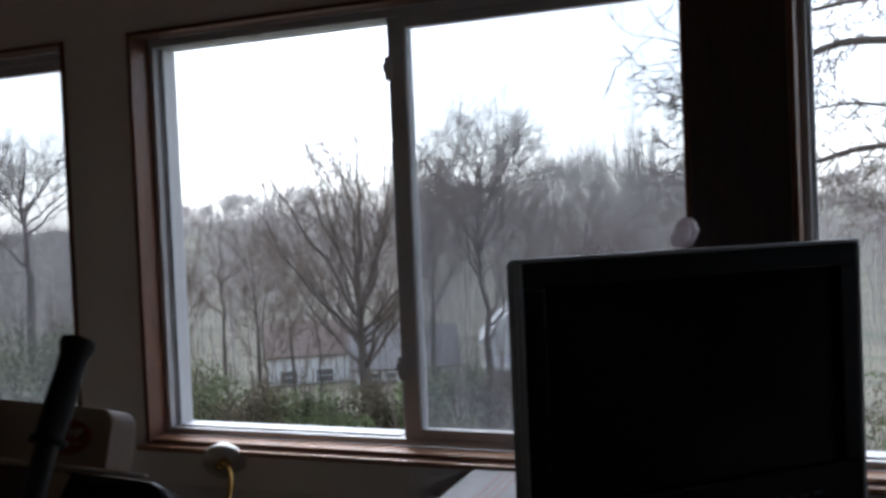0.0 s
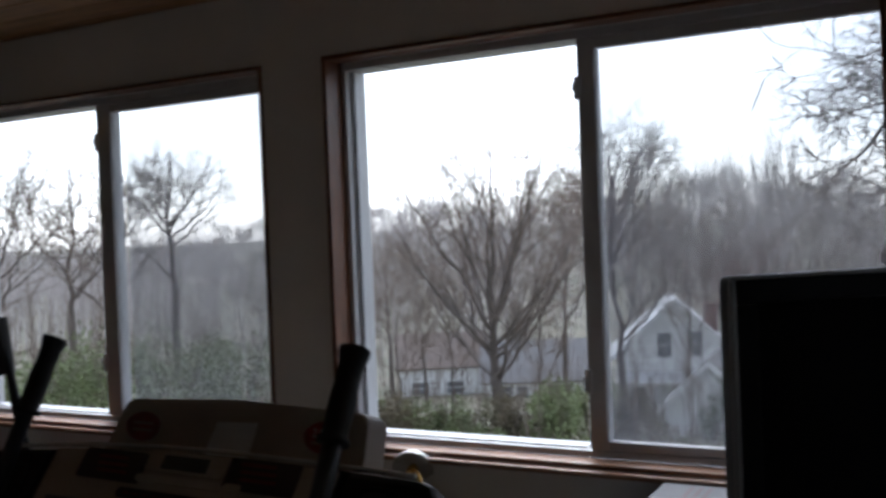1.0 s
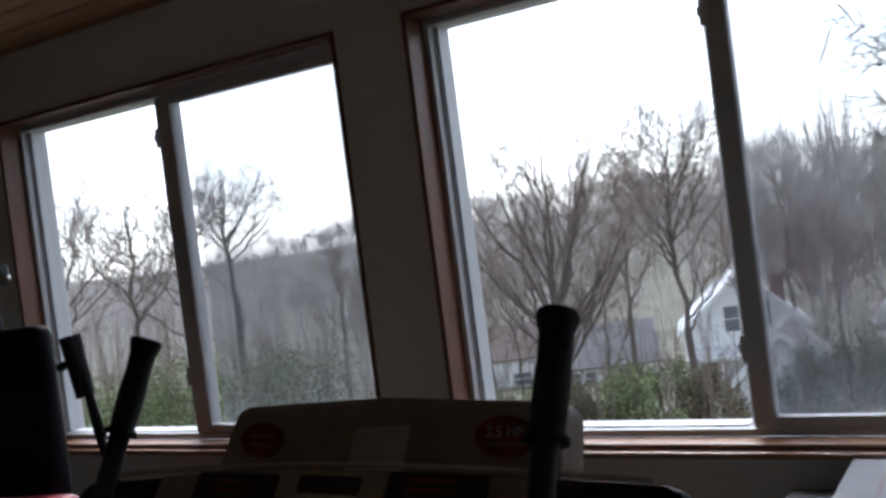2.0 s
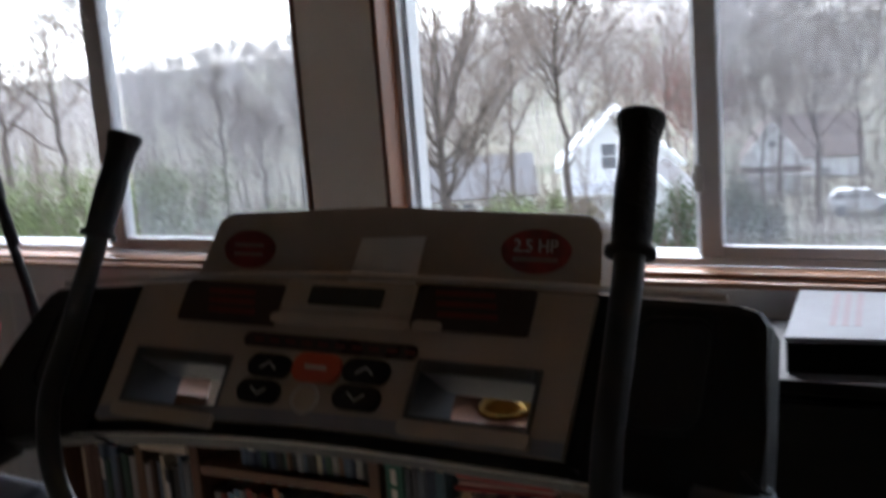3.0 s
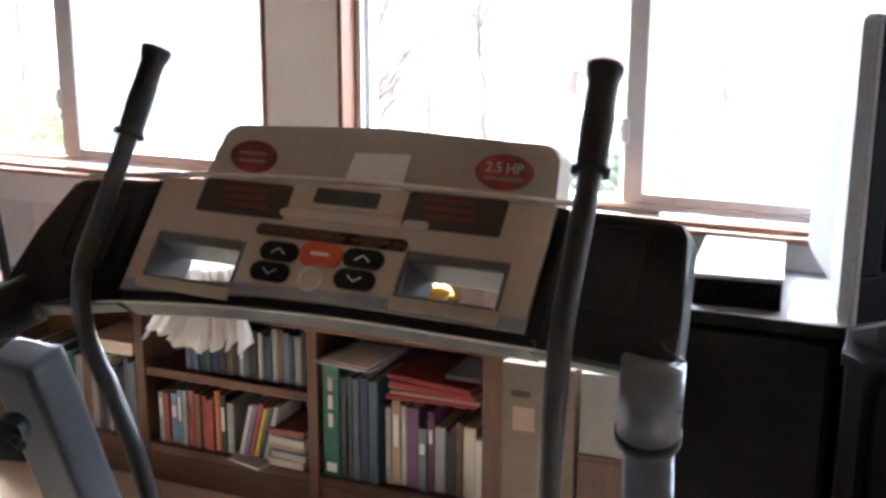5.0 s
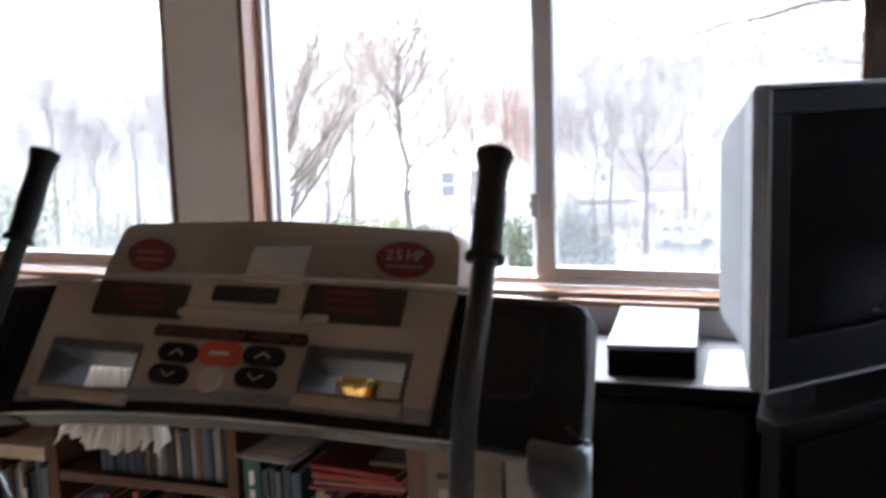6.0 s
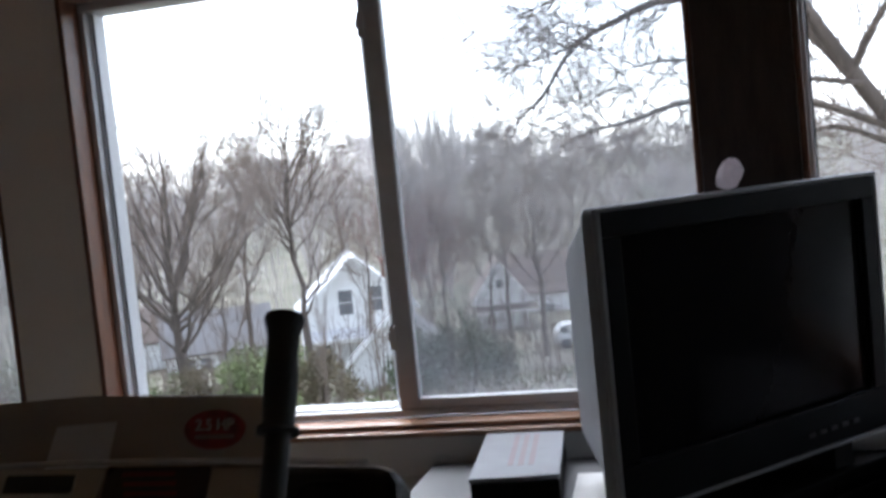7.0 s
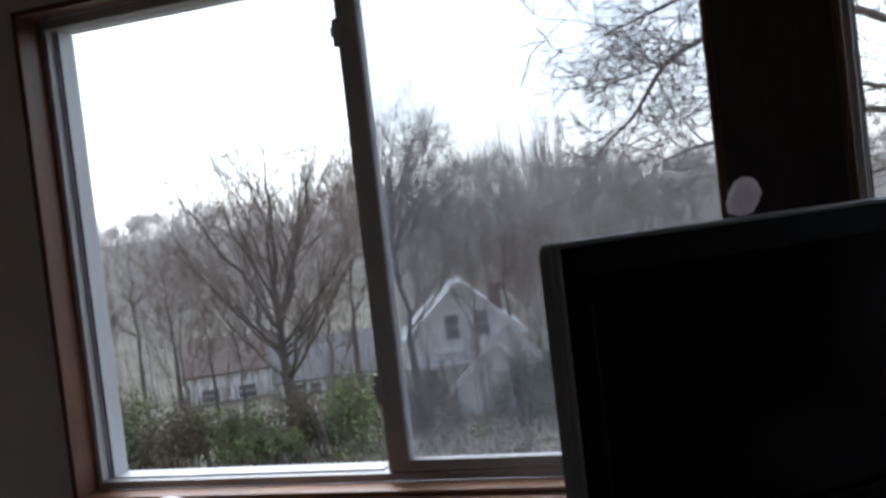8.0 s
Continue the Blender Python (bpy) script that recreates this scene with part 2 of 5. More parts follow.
def prism(bm, outline, h0, h1, m=None, bevel=0.0):
    """A flat outline in x, y raised from h0 to h1."""
    lo = [bm.verts.new((x, y, h0)) for x, y in outline]
    hi = [bm.verts.new((x, y, h1)) for x, y in outline]
    n = len(lo)
    fs = [bm.faces.new(lo[::-1]), bm.faces.new(hi)]
    for k in range(n):
        fs.append(bm.faces.new((lo[k], lo[(k + 1) % n], hi[(k + 1) % n], hi[k])))
    made = lo + hi
    if bevel:
        es = list({e for e in fs[1].edges})
        made = list({v for v in bmesh.ops.bevel(bm, geom=es, offset=bevel, segments=2, affect="EDGES", profile=0.5)["verts"]} | {v for v in made if v.is_valid})
    if m is not None:
        bmesh.ops.transform(bm, matrix=m, verts=[v for v in made if v.is_valid])
    return bm


def rounded(x0, y0, x1, y1, r, n=5):
    """The outline of a rectangle with round corners."""
    out = []
    for cx, cy, a0 in ((x1 - r, y1 - r, 0), (x0 + r, y1 - r, 90), (x0 + r, y0 + r, 180), (x1 - r, y0 + r, 270)):
        for k in range(n + 1):
            a = radians(a0 + 90 * k / n)
            out.append((cx + r * math.cos(a), cy + r * math.sin(a)))
    return out


def lathe(bm, profile, sides=24, m=None):
    """A turned shape from (radius, height) pairs."""
    rings = []
    for r, h in profile:
        rings.append([bm.verts.new((max(r, 1e-4) * math.cos(k * math.tau / sides), max(r, 1e-4) * math.sin(k * math.tau / sides), h)) for k in range(sides)])
    for r0, r1 in zip(rings, rings[1:]):
        for k in range(sides):
            bm.faces.new((r0[k], r0[(k + 1) % sides], r1[(k + 1) % sides], r1[k]))
    bm.faces.new(rings[0][::-1])
    bm.faces.new(rings[-1])
    if m is not None:
        bmesh.ops.transform(bm, matrix=m, verts=[v for ring in rings for v in ring])
    return bm


def words(name, text, size, material, parent, m):
    cu = bpy.data.curves.new(name, "FONT")
    cu.body, cu.size, cu.align_x, cu.align_y, cu.extrude = text, size, "CENTER", "CENTER", 0.0004
    tmp = bpy.data.objects.new(name, cu)
    me = bpy.data.meshes.new_from_object(tmp)
    bpy.data.objects.remove(tmp)
    me.materials.append(material)
    ob = new(name, me)
    ob.parent = parent
    ob.matrix_local = m
    return ob


# ---- the room ----
def structure(name, bm, material, label, category):
    return tagged(put(name, bm, material), label, category, kind="structure")


# opening's west edge, its east edge, the sliding sash's edge from the west, its stile's width
WIN = [("window_1", -1.752, -0.208, 0.725, 0.070), ("window_2", 0.020, 1.572, 0.775, 0.053), ("window_3", 1.785, 3.34, 0.775, 0.053)]
REACH = 0.10
Z0, Z1 = 0.845, 1.998
INNER, OUTER = -0.10, 0.10

floor = structure("floor", boxed((-3.3, -5.1, -0.12), (4.7, -0.10, 0.0)), FLOOR, "cream short-pile carpet over the room's floor", "floor")

bm = bmesh.new()
edges_x = [-3.3, WIN[0][1], WIN[0][2], WIN[1][1], WIN[1][2], WIN[2][1], WIN[2][2], 4.7]
for k in range(0, 8, 2):
    box(bm, (edges_x[k], INNER, Z0), (edges_x[k + 1], -0.031, Z1))
    box(bm, (edges_x[k] + (REACH if k else 0), -0.031, Z0), (edges_x[k + 1], OUTER, Z1))
box(bm, (-3.3, INNER, 0), (4.7, OUTER, Z0))
box(bm, (-3.3, INNER, Z1), (4.7, OUTER, 2.22))
wall_n = structure("wall_north", bm, WALL, "off-white painted window wall with panelling below the sills", "wall")
structure("wall_west", boxed((-3.5, -5.1, 0), (-3.3, OUTER, 2.9)), WALL, "plain off-white painted side wall", "wall")
structure("wall_east", boxed((4.7, -5.1, 0), (4.9, OUTER, 2.9)), WALL, "plain off-white painted side wall", "wall")
structure("wall_south", boxed((-3.5, -5.3, 0), (4.9, -5.1, 2.9)), WALL, "plain off-white painted rear wall", "wall")

part("pier_board", boxed((WIN[1][2] + 0.001, -0.1045, Z0 - 0.03), (WIN[2][1] - 0.001, -0.1005, 2.19), 0.0015), DARKPOST, wall_n, "dark brown stained board over the pier")

# sloping ceiling of tongue-and-groove boards that run along the window wall
bm = bmesh.new()
slope = math.atan2(0.62, 5.2)
ceil_m = Matrix.Translation((0, 0.1, 2.2)) @ Matrix.Rotation(-slope, 4, "X")
y = 0.0
while y > -5.5:
    box(bm, (-3.5, y - 0.112, 0.0), (4.9, y, 0.02), 0.004, ceil_m, 1)
    y -= 0.116
box(bm, (-3.5, -5.6, 0.021), (4.9, 0.15, 0.12), 0, ceil_m)
structure("ceiling", bm, CEIL, "sloping ceiling of honey-brown pine boards", "ceiling")

# lower storey that carries the room
structure("lower_storey", boxed((-3.5, -5.3, -3.6), (4.9, OUTER, -0.13)), SIDING, "white sided lower storey of the house", "wall")


def build_window(name, x0, x1, off, stile):
    w = thing(name, "white vinyl sliding window in a stained pine jamb", "window", pose(x0, 0, 0), kind="structure")
    O = x1 - x0
    W = O + REACH
    bm = bmesh.new()
    f0, f1 = 0.0155, 0.040
    box(bm, (f0, -0.030, Z0 + 0.016), (W - f0, 0.075, Z0 + 0.033), 0.003)
    box(bm, (f0, -0.030, Z1 - 0.038), (W - f0, 0.075, Z1 - 0.014), 0.003)
    box(bm, (f0, -0.0295, Z0 + 0.0335), (f1 - 0.008, 0.075, Z1 - 0.0385), 0.003)
    box(bm, (W - f1, -0.0295, Z0 + 0.0335), (W - f0, 0.075, Z1 - 0.0385), 0.003)
    part("window_frame", bm, VINYL, w)
    # jamb liners of stained pine
    for nm, lo, hi in (("jamb", (0.0005, -0.106, Z0 + 0.002), (0.015, 0.08, Z1)), ("jamb", (O - 0.014, -0.106, Z0 + 0.002), (O - 0.0005, -0.031, Z1)), ("head_jamb", (0.0155, -0.106, Z1 - 0.013), (O - 0.0145, -0.031, Z1 - 0.0005))):
        part(nm, boxed(lo, hi, 0.003), TRIM, w, "reddish stained pine")
    part("window_sill", boxed((-0.02, -0.124, Z0 - 0.016), (O + 0.02, -0.1005, Z0 - 0.001), 0.004), SILL, w, "stained pine sill board")
    part("window_sill", boxed((0.0155, -0.1, Z0 + 0.001), (O - 0.0145, -0.031, Z0 + 0.014), 0.003), SILL, w, "stained pine sill board")
    # fixed light on the outer track, with a dark glazing gasket
    zb, zt = Z0 + 0.0335, Z1 - 0.039
    x = f1 - 0.0075
    bm = bmesh.new()
    box(bm, (x, -0.006, zb), (x + 0.006, 0.060, zt), 0.0015)
    box(bm, (off - 0.02, 0.024, zb), (off + 0.03, 0.060, zt), 0.002)
    box(bm, (x + 0.0065, -0.006, zb), (off - 0.0205, 0.060, zb + 0.004), 0.0015)
    part("outer_sash", bm, VINYL, w)
    part("gasket", boxed((x + 0.0062, -0.002, zb + 0.0045), (x + 0.0092, 0.004, zt), 0.0008), RUBBER, w, "thin black glazing gasket")
    pane = part("pane", boxed((x + 0.003, 0.004, zb + 0.002), (off, 0.008, zt)), GLASS, w, "clear window glass")
    pane.visible_shadow = False
    # sliding sash on the inner track
    bm = bmesh.new()
    xr = W - f1 - 0.0005
    box(bm, (off, -0.028, zb), (off + stile, 0.003, zt), 0.005)
    box(bm, (xr - 0.05, -0.028, zb), (xr, 0.003, zt), 0.005)
    box(bm, (off + stile - 0.002, -0.026, zb), (xr - 0.049, 0.002, zb + 0.026), 0.004)
    box(bm, (off + stile - 0.002, -0.026, zt - 0.029), (xr - 0.049, 0.002, zt), 0.004)
    part("sliding_sash", bm, VINYL, w)
    pane = part("pane", boxed((off + stile - 0.004, -0.014, zb + 0.022), (xr - 0.046, -0.010, zt - 0.025)), GLASS, w, "clear window glass")
    pane.visible_shadow = False
    part("insect_screen", boxed((off + stile - 0.03, 0.066, zb), (xr, 0.0675, zt)), SCREEN, w, "grey woven insect screen")
    for z in (1.03, 1.80):
        bm = boxed((off - 0.007, -0.034, z), (off + 0.014, -0.0285, z + 0.062), 0.004)
        box(bm, (off - 0.011, -0.037, z + 0.022), (off - 0.002, -0.024, z + 0.045), 0.003)
        part("latch", bm, VINYL, w, "white sash latch")
    return w


for row in WIN:
    build_window(*row)


# ---- outdoors ----
EYE = Vector((1.75, -2.45, 1.43))


def out(az, el, d):
    """The place at a bearing from the window's axis, an elevation and a level distance."""
    a = radians(0.978 * az + 1.56)
    e = radians(0.977 * el + (0.245 if d > 30 else 0.067))
    return Vector((EYE.x + d * math.sin(a), EYE.y + d * math.cos(a), EYE.z + d * math.tan(e)))


def mixed(x, xs, ys):
    return float(np.interp(x, xs, ys))


def ground_z(x, y):
    """A hillside that falls from the house into a valley and rises to wooded hills."""
    dx, dy = x - EYE.x, y - EYE.y
    r = math.hypot(dx, dy)
    az = math.degrees(math.atan2(dx, dy))
    right = mixed(r, (0, 6, 30, 50, 65, 90, 130, 240, 420, 900, 4000), (-3.6, -3.6, -6.6, -8.9, -11.4, -12.6, -14.0, -9.0, 2.0, 4.0, 4.0))
    left = mixed(r, (0, 6, 30, 60, 100, 170, 300, 420, 900, 4000), (-3.6, -3.6, -4.6, -5.4, -8.0, -12.5, -14.0, -12.0, -4.0, 4.0))
    f = min(1.0, max(0.0, (az + 48) / 12)) if az < 120 else 0.0
    f = f * f * (3 - 2 * f)
    lift = min(r, 400) * 0.0043 * min(1, max(0, (r - 12) / 20))
    return lift + 0.977 * (left + (right - left) * f) + 0.5 * noise.noise(Vector((x * 0.05, y * 0.05, 0))) * min(1, max(0, (r - 12) / 20))


verts, faces = [], []
rs = [0.0, 3, 6, 9, 13, 18, 24, 30, 36, 42, 48, 54, 60, 66, 74, 82, 92, 105, 120, 140, 165, 200, 240, 290, 350, 430, 600, 900, 1500, 3000, 4500]
NA = 144
for r in rs:
    for k in range(NA):
        a = math.tau * k / NA
        x, y = EYE.x + r * math.sin(a), EYE.y + r * math.cos(a)
        verts.append((x, y, ground_z(x, y)))
for i in range(len(rs) - 1):
    for k in range(NA):
        a, b = i * NA + k, i * NA + (k + 1) % NA
        faces.append((a, b, b + NA, a + NA))
me = bpy.data.meshes.new("ground")
me.from_pydata(verts, [], faces)
me.materials.append(GROUND)
me.shade_smooth()
tagged(new("ground", me), "brown and green early-spring hillside with rough grass", "ground", kind="structure")


def bar_mesh(name, segs, material, sides=3):
    """One mesh of tapered bars, from rows of two ends and two radii."""
    s = np.array(segs, dtype=np.float64)
    p0, p1, r0, r1 = s[:, 0:3], s[:, 3:6], s[:, 6:7], s[:, 7:8]
    d = p1 - p0
    d /= np.maximum(np.linalg.norm(d, axis=1, keepdims=True), 1e-9)
    ref = np.where(np.abs(d[:, 2:3]) < 0.9, np.array([[0, 0, 1.0]]), np.array([[1.0, 0, 0]]))
    a = np.cross(d, ref)
    a /= np.maximum(np.linalg.norm(a, axis=1, keepdims=True), 1e-9)
    b = np.cross(d, a)
    rows = []
    for p, r in ((p0, r0), (p1, r1)):
        for k in range(sides):
            t = math.tau * k / sides
            rows.append(p + r * (a * math.cos(t) + b * math.sin(t)))
    v = np.stack(rows, 1).reshape(-1, 3)
    n = len(s)
    f = np.empty((n, sides, 4), dtype=np.int64)
    base = np.arange(n)[:, None] * sides * 2
    for k in range(sides):
        f[:, k, 0] = base[:, 0] + k
        f[:, k, 1] = base[:, 0] + (k + 1) % sides
        f[:, k, 2] = base[:, 0] + sides + (k + 1) % sides
        f[:, k, 3] = base[:, 0] + sides + k
    me = bpy.data.meshes.new(name)
    me.from_pydata(v.tolist(), [], f.reshape(-1, 4).tolist())
    me.materials.append(material)
    return me


def grow(rng, segs, p, d, length, r, level, top, kids, angle, lift, wig, twig):
    """Adds a branch and its side branches to segs."""
    n = max(2, int(3 + 3 * (top - level) / max(1, top))) if level < top else 2
    step = length / n
    marks = []
    for i in range(n):
        q = p + d * step
        ra, rb = r * (1 - 0.75 * i / n), r * (1 - 0.75 * (i + 1) / n)
        segs.append((*p, *q, max(ra, twig), max(rb, twig * 0.7), level))
        marks.append((q, d.copy(), rb))
        p = q
        d = (d + Vector((rng.uniform(-1, 1), rng.uniform(-1, 1), rng.uniform(-1, 1))) * wig + Vector((0, 0, lift))).normalized()
    if level >= top:
        return
    for k in range(kids[level]):
        q, dd, rr = marks[min(n - 1, int((0.25 + 0.75 * (k + rng.random()) / kids[level]) * n))]
        side = dd.orthogonal().normalized()
        side.rotate(Matrix.Rotation(rng.uniform(0, math.tau), 3, dd))
        ang = radians(rng.uniform(*angle))
        cd = (dd * math.cos(ang) + side * math.sin(ang)).normalized()
        grow(rng, segs, q, cd, length * rng.uniform(0.50, 0.78), max(rr * rng.uniform(0.55, 0.8), twig), level + 1, top, kids, angle, lift, wig, twig)


def tree_bars(seed, height, fork, limbs, spread, r, kids=(6, 5, 4), lift=0.12, twig=0.012, angle=(16, 40), wig=0.085, reach=None, lean=(0, 0)):
    """Bars of a bare broad-crowned tree with its foot at the origin."""
    rng = random.Random(seed)
    segs = []
    base, knot = Vector((0, 0, -0.6)), Vector((lean[0], lean[1], fork))
    segs.append((*base, *(base.lerp(knot, 0.25)), r * 1.35, r * 1.02, 0))
    segs.append((*(base.lerp(knot, 0.25)), *knot, r * 1.02, r * 0.85, 0))
    L = height - fork
    for k in range(limbs):
        a = math.tau * (k + rng.uniform(-0.3, 0.3)) / limbs
        tilt = radians(spread) * (0.25 if k == 0 else rng.uniform(0.55, 1.0))
        d = Vector((math.sin(tilt) * math.cos(a), math.sin(tilt) * math.sin(a), math.cos(tilt)))
        s = knot + Vector((0, 0, rng.uniform(-0.25, 0.1) * fork))
        grow(rng, segs, s, d, L * rng.uniform(0.72, 0.9) * (0.70 if reach is None else reach), r * rng.uniform(0.34, 0.5), 1, len(kids) + 1, (0, *kids), angle, lift, wig, twig)
    return segs


def dome_bars(seed, height, fork, half, r, limbs, kids=(8, 7, 4), twig=0.010, leader=0.5):
    """Bars of a bare tree whose branches fill a rounded crown, foot at the origin."""
    rng = random.Random(seed)
    segs = []
    knot = Vector((rng.uniform(-0.02, 0.02) * height, rng.uniform(-0.02, 0.02) * height, fork))
    mid = Vector((knot.x * 0.7 + 0.1, knot.y * 0.3, fork * 0.5))
    segs.append((0, 0, -0.6, *mid, r * 1.3, r * 1.0, 0))
    segs.append((*mid, *knot, r * 1.0, r * 0.9, 0))
    heart = Vector((0, 0, fork + (height - fork) * 0.36))
    up = height - heart.z

    def branch(s, goal, ra, rb, bend, n):
        """A bowed run from s to goal that starts outwards and ends upwards."""
        q = s.lerp(goal, 0.5) + Vector((goal.x - s.x, goal.y - s.y, 0)) * bend * 0.35 - Vector((0, 0, (goal - s).length * bend * 0.25))
        q += Vector((rng.uniform(-1, 1), rng.uniform(-1, 1), rng.uniform(-1, 1))) * (goal - s).length * 0.05
        pts = [s * (1 - t) ** 2 + q * 2 * t * (1 - t) + goal * t * t for t in [i / n for i in range(n + 1)]]
        for i in range(1, n):
            pts[i] += Vector((rng.uniform(-1, 1), rng.uniform(-1, 1), rng.uniform(-1, 1))) * (goal - s).length * 0.024
        for i in range(n):
            segs.append((*pts[i], *pts[i + 1], max(twig, ra + (rb - ra) * i / n), max(twig * 0.75, ra + (rb - ra) * (i + 1) / n), 1))
        return pts

    def at(pts, f):
        i = min(len(pts) - 2, int(f * (len(pts) - 1)))
        return pts[i].lerp(pts[i + 1], f * (len(pts) - 1) - i)

    def rim(d, k):
        return heart + Vector((d.x * half * (1 + 0.3 * d.z), d.y * half * (1 + 0.3 * d.z), d.z * (up if d.z > 0 else up * 0.45))) * k

    tip = branch(knot, Vector((knot.x * 0.5, knot.y * 0.5, height * 0.93)), r * 0.7, 0.015, 0.05, 9)
    for i in range(limbs):
        a = math.tau * (i * 0.618 + rng.uniform(-0.06, 0.06))
        z = -0.1 + 1.02 * rng.random() ** 0.7
        e = math.sqrt(1 - z * z)
        d1 = Vector((e * math.cos(a), e * math.sin(a), z))
        f = leader * max(0.0, z) * rng.uniform(0.6, 1.1)
        s = at(tip, f) if f > 0.03 else knot - Vector((0, 0, 0.18 * fork * rng.random()))
        main = branch(s, rim(d1, rng.uniform(0.84, 1.04)), r * rng.uniform(0.24, 0.40) * (1 - 0.6 * f), 0.012, 0.20 if z < 0.6 else 0.06, 9)
        for k in range(kids[0]):
            f = 0.22 + 0.74 * (k + rng.random()) / kids[0]
            d2 = (d1 + Vector((rng.gauss(0, 0.5), rng.gauss(0, 0.5), rng.gauss(0.1, 0.4)))).normalized()
            s2 = at(main, f)
            g2 = s2.lerp(rim(d2, rng.uniform(0.85, 1.05)), rng.uniform(0.55, 1.0))
            second = branch(s2, g2, r * 0.17 * (1.1 - f), 0.011, 0.15, 4)
            span2 = (g2 - s2).length
            for m in range(kids[1]):
                f2 = 0.15 + 0.8 * (m + rng.random()) / kids[1]
                s3 = at(second, f2)
                d3 = ((g2 - s2).normalized() + Vector((rng.gauss(0, 0.45), rng.gauss(0, 0.45), rng.gauss(0.15, 0.35)))).normalized()
                g3 = s3 + d3 * (0.35 + span2 * 0.42 * rng.uniform(0.5, 1.0))
                third = branch(s3, g3, 0.016, twig, 0.1, 2)
                for w in range(kids[2]):
                    s4 = at(third, rng.uniform(0.2, 0.95))
                    d4 = (d3 + Vector((rng.gauss(0, 0.45), rng.gauss(0, 0.45), rng.gauss(0.15, 0.35)))).normalized()
                    segs.append((*s4, *(s4 + d4 * rng.uniform(0.3, 0.85)), twig, twig * 0.6, 4))
    return segs


def plant(name, segs, foot, turn, label, category="tree", bark=None, twigs=None, thick=0.028, sides=5):
    """A bare tree: a mesh of trunk and limbs, and a crown of twigs."""
    t = thing(name, label, category, Matrix.Translation(foot) @ Matrix.Rotation(turn, 4, "Z"))
    heavy = [s[:8] for s in segs if s[6] >= thick]
    fine = [s[:8] for s in segs if s[6] < thick]
    for nm, rows, mt, k in (("trunk", heavy, bark or BARK, sides), ("crown", fine, twigs or TWIG, 3)):
        if rows:
            me = bar_mesh(nm, rows, mt, k)
            me.shade_smooth()
            ob = new(nm, me)
            ob.parent = t
    return t


def foot_at(az, d):
    p = out(az, 0, d)
    return Vector((p.x, p.y, ground_z(p.x, p.y)))


TREES = [
    # bearing, distance, height, fork, limbs, spread, radius, seed, label
    (-30.6, 49, 15.4, 3.6, 11, 60, 0.30, 3, "broad bare deciduous tree with many forked limbs"),
    (-23.9, 66, 20.0, 5.0, 20, 32, 0.26, 5, "tall bare deciduous tree with a rounded crown"),
    (-27.0, 60, 15.5, 6.0, 5, 26, 0.16, 8, "slender bare tree with upright limbs"),
    (-47.6, 62, 13.6, 5.2, 8, 44, 0.24, 11, "bare deciduous tree with a fan-shaped crown"),
    (-42.3, 56, 10.0, 4.6, 4, 24, 0.14, 14, "thin bare tree with a tufted crown"),
    (-40.2, 60, 9.4, 4.0, 5, 34, 0.13, 15, "thin bare tree with a small crown"),
    (-52.9, 50, 11.2, 3.6, 6, 40, 0.18, 17, "bare leaning deciduous tree"),
    (-50.3, 44, 9.6, 2.6, 6, 50, 0.16, 19, "bare many-stemmed deciduous tree"),
    (-56.2, 46, 10.4, 2.8, 7, 46, 0.18, 21, "bare deciduous tree with arching limbs"),
    (-59.5, 52, 12.0, 3.6, 7, 46, 0.2, 22, "bare deciduous tree with arching limbs"),
    (-38.0, 78, 15.0, 5.0, 5, 36, 0.16, 24, "distant thin bare tree on the slope"),
    (-11.2, 72, 13.2, 5.0, 6, 36, 0.2, 27, "bare tree with upright limbs beside the yard"),
    (-16.4, 64, 11.5, 4.0, 5, 30, 0.14, 29, "slender bare tree with thin limbs"),
    (-18.4, 78, 15.0, 6.0, 5, 28, 0.15, 31, "slender bare tree with thin limbs"),
    (-14.0, 66, 12.0, 4.5, 5, 24, 0.12, 33, "slender bare tree with thin limbs"),
    (-34.6, 74, 13.0, 5.0, 5, 30, 0.13, 35, "slender bare tree with thin limbs"),
    (-35.8, 54, 8.2, 2.6, 4, 34, 0.09, 36, "young bare tree on the slope"),
    (-33.2, 56, 9.0, 2.8, 4, 30, 0.09, 37, "young bare tree on the slope"),
    (-28.4, 55, 9.4, 3.0, 4, 28, 0.09, 38, "young bare tree on the slope"),
    (-20.6, 72, 13.0, 5.0, 5, 32, 0.13, 39, "slender bare tree with thin limbs"),
    (-13.0, 84, 15.0, 5.0, 6, 38, 0.16, 40, "bare tree with upright limbs beside the yard"),
    (-9.0, 86, 15.0, 5.0, 6, 36, 0.16, 42, "bare tree with upright limbs beside the yard"),
    (-21.8, 92, 17.0, 6.0, 6, 36, 0.18, 43, "bare tree with upright limbs behind the houses"),
    (-36.4, 92, 15.0, 5.0, 6, 40, 0.18, 44, "bare tree with upright limbs behind the houses"),
    (-31.8, 96, 15.0, 5.0, 6, 40, 0.18, 45, "bare tree with upright limbs behind the houses"),
]
for az, d, h, fk, lb, sp, r, sd, lab in TREES:
    big = sd in (3, 5)
    bars = dome_bars(sd, h, fk, max(1.6, (h - fk) * math.sin(radians(sp)) * (0.5 if sd == 3 else 0.58)), r, lb + (9 if big else 5), (8, 5, 3) if big else (6, 4, 2), twig=0.0085 if d < 55 else 0.0095, leader=0.25 if sd == 3 else 0.75)
    plant("tree", bars, foot_at(az, d), 0.4 * sd, lab)
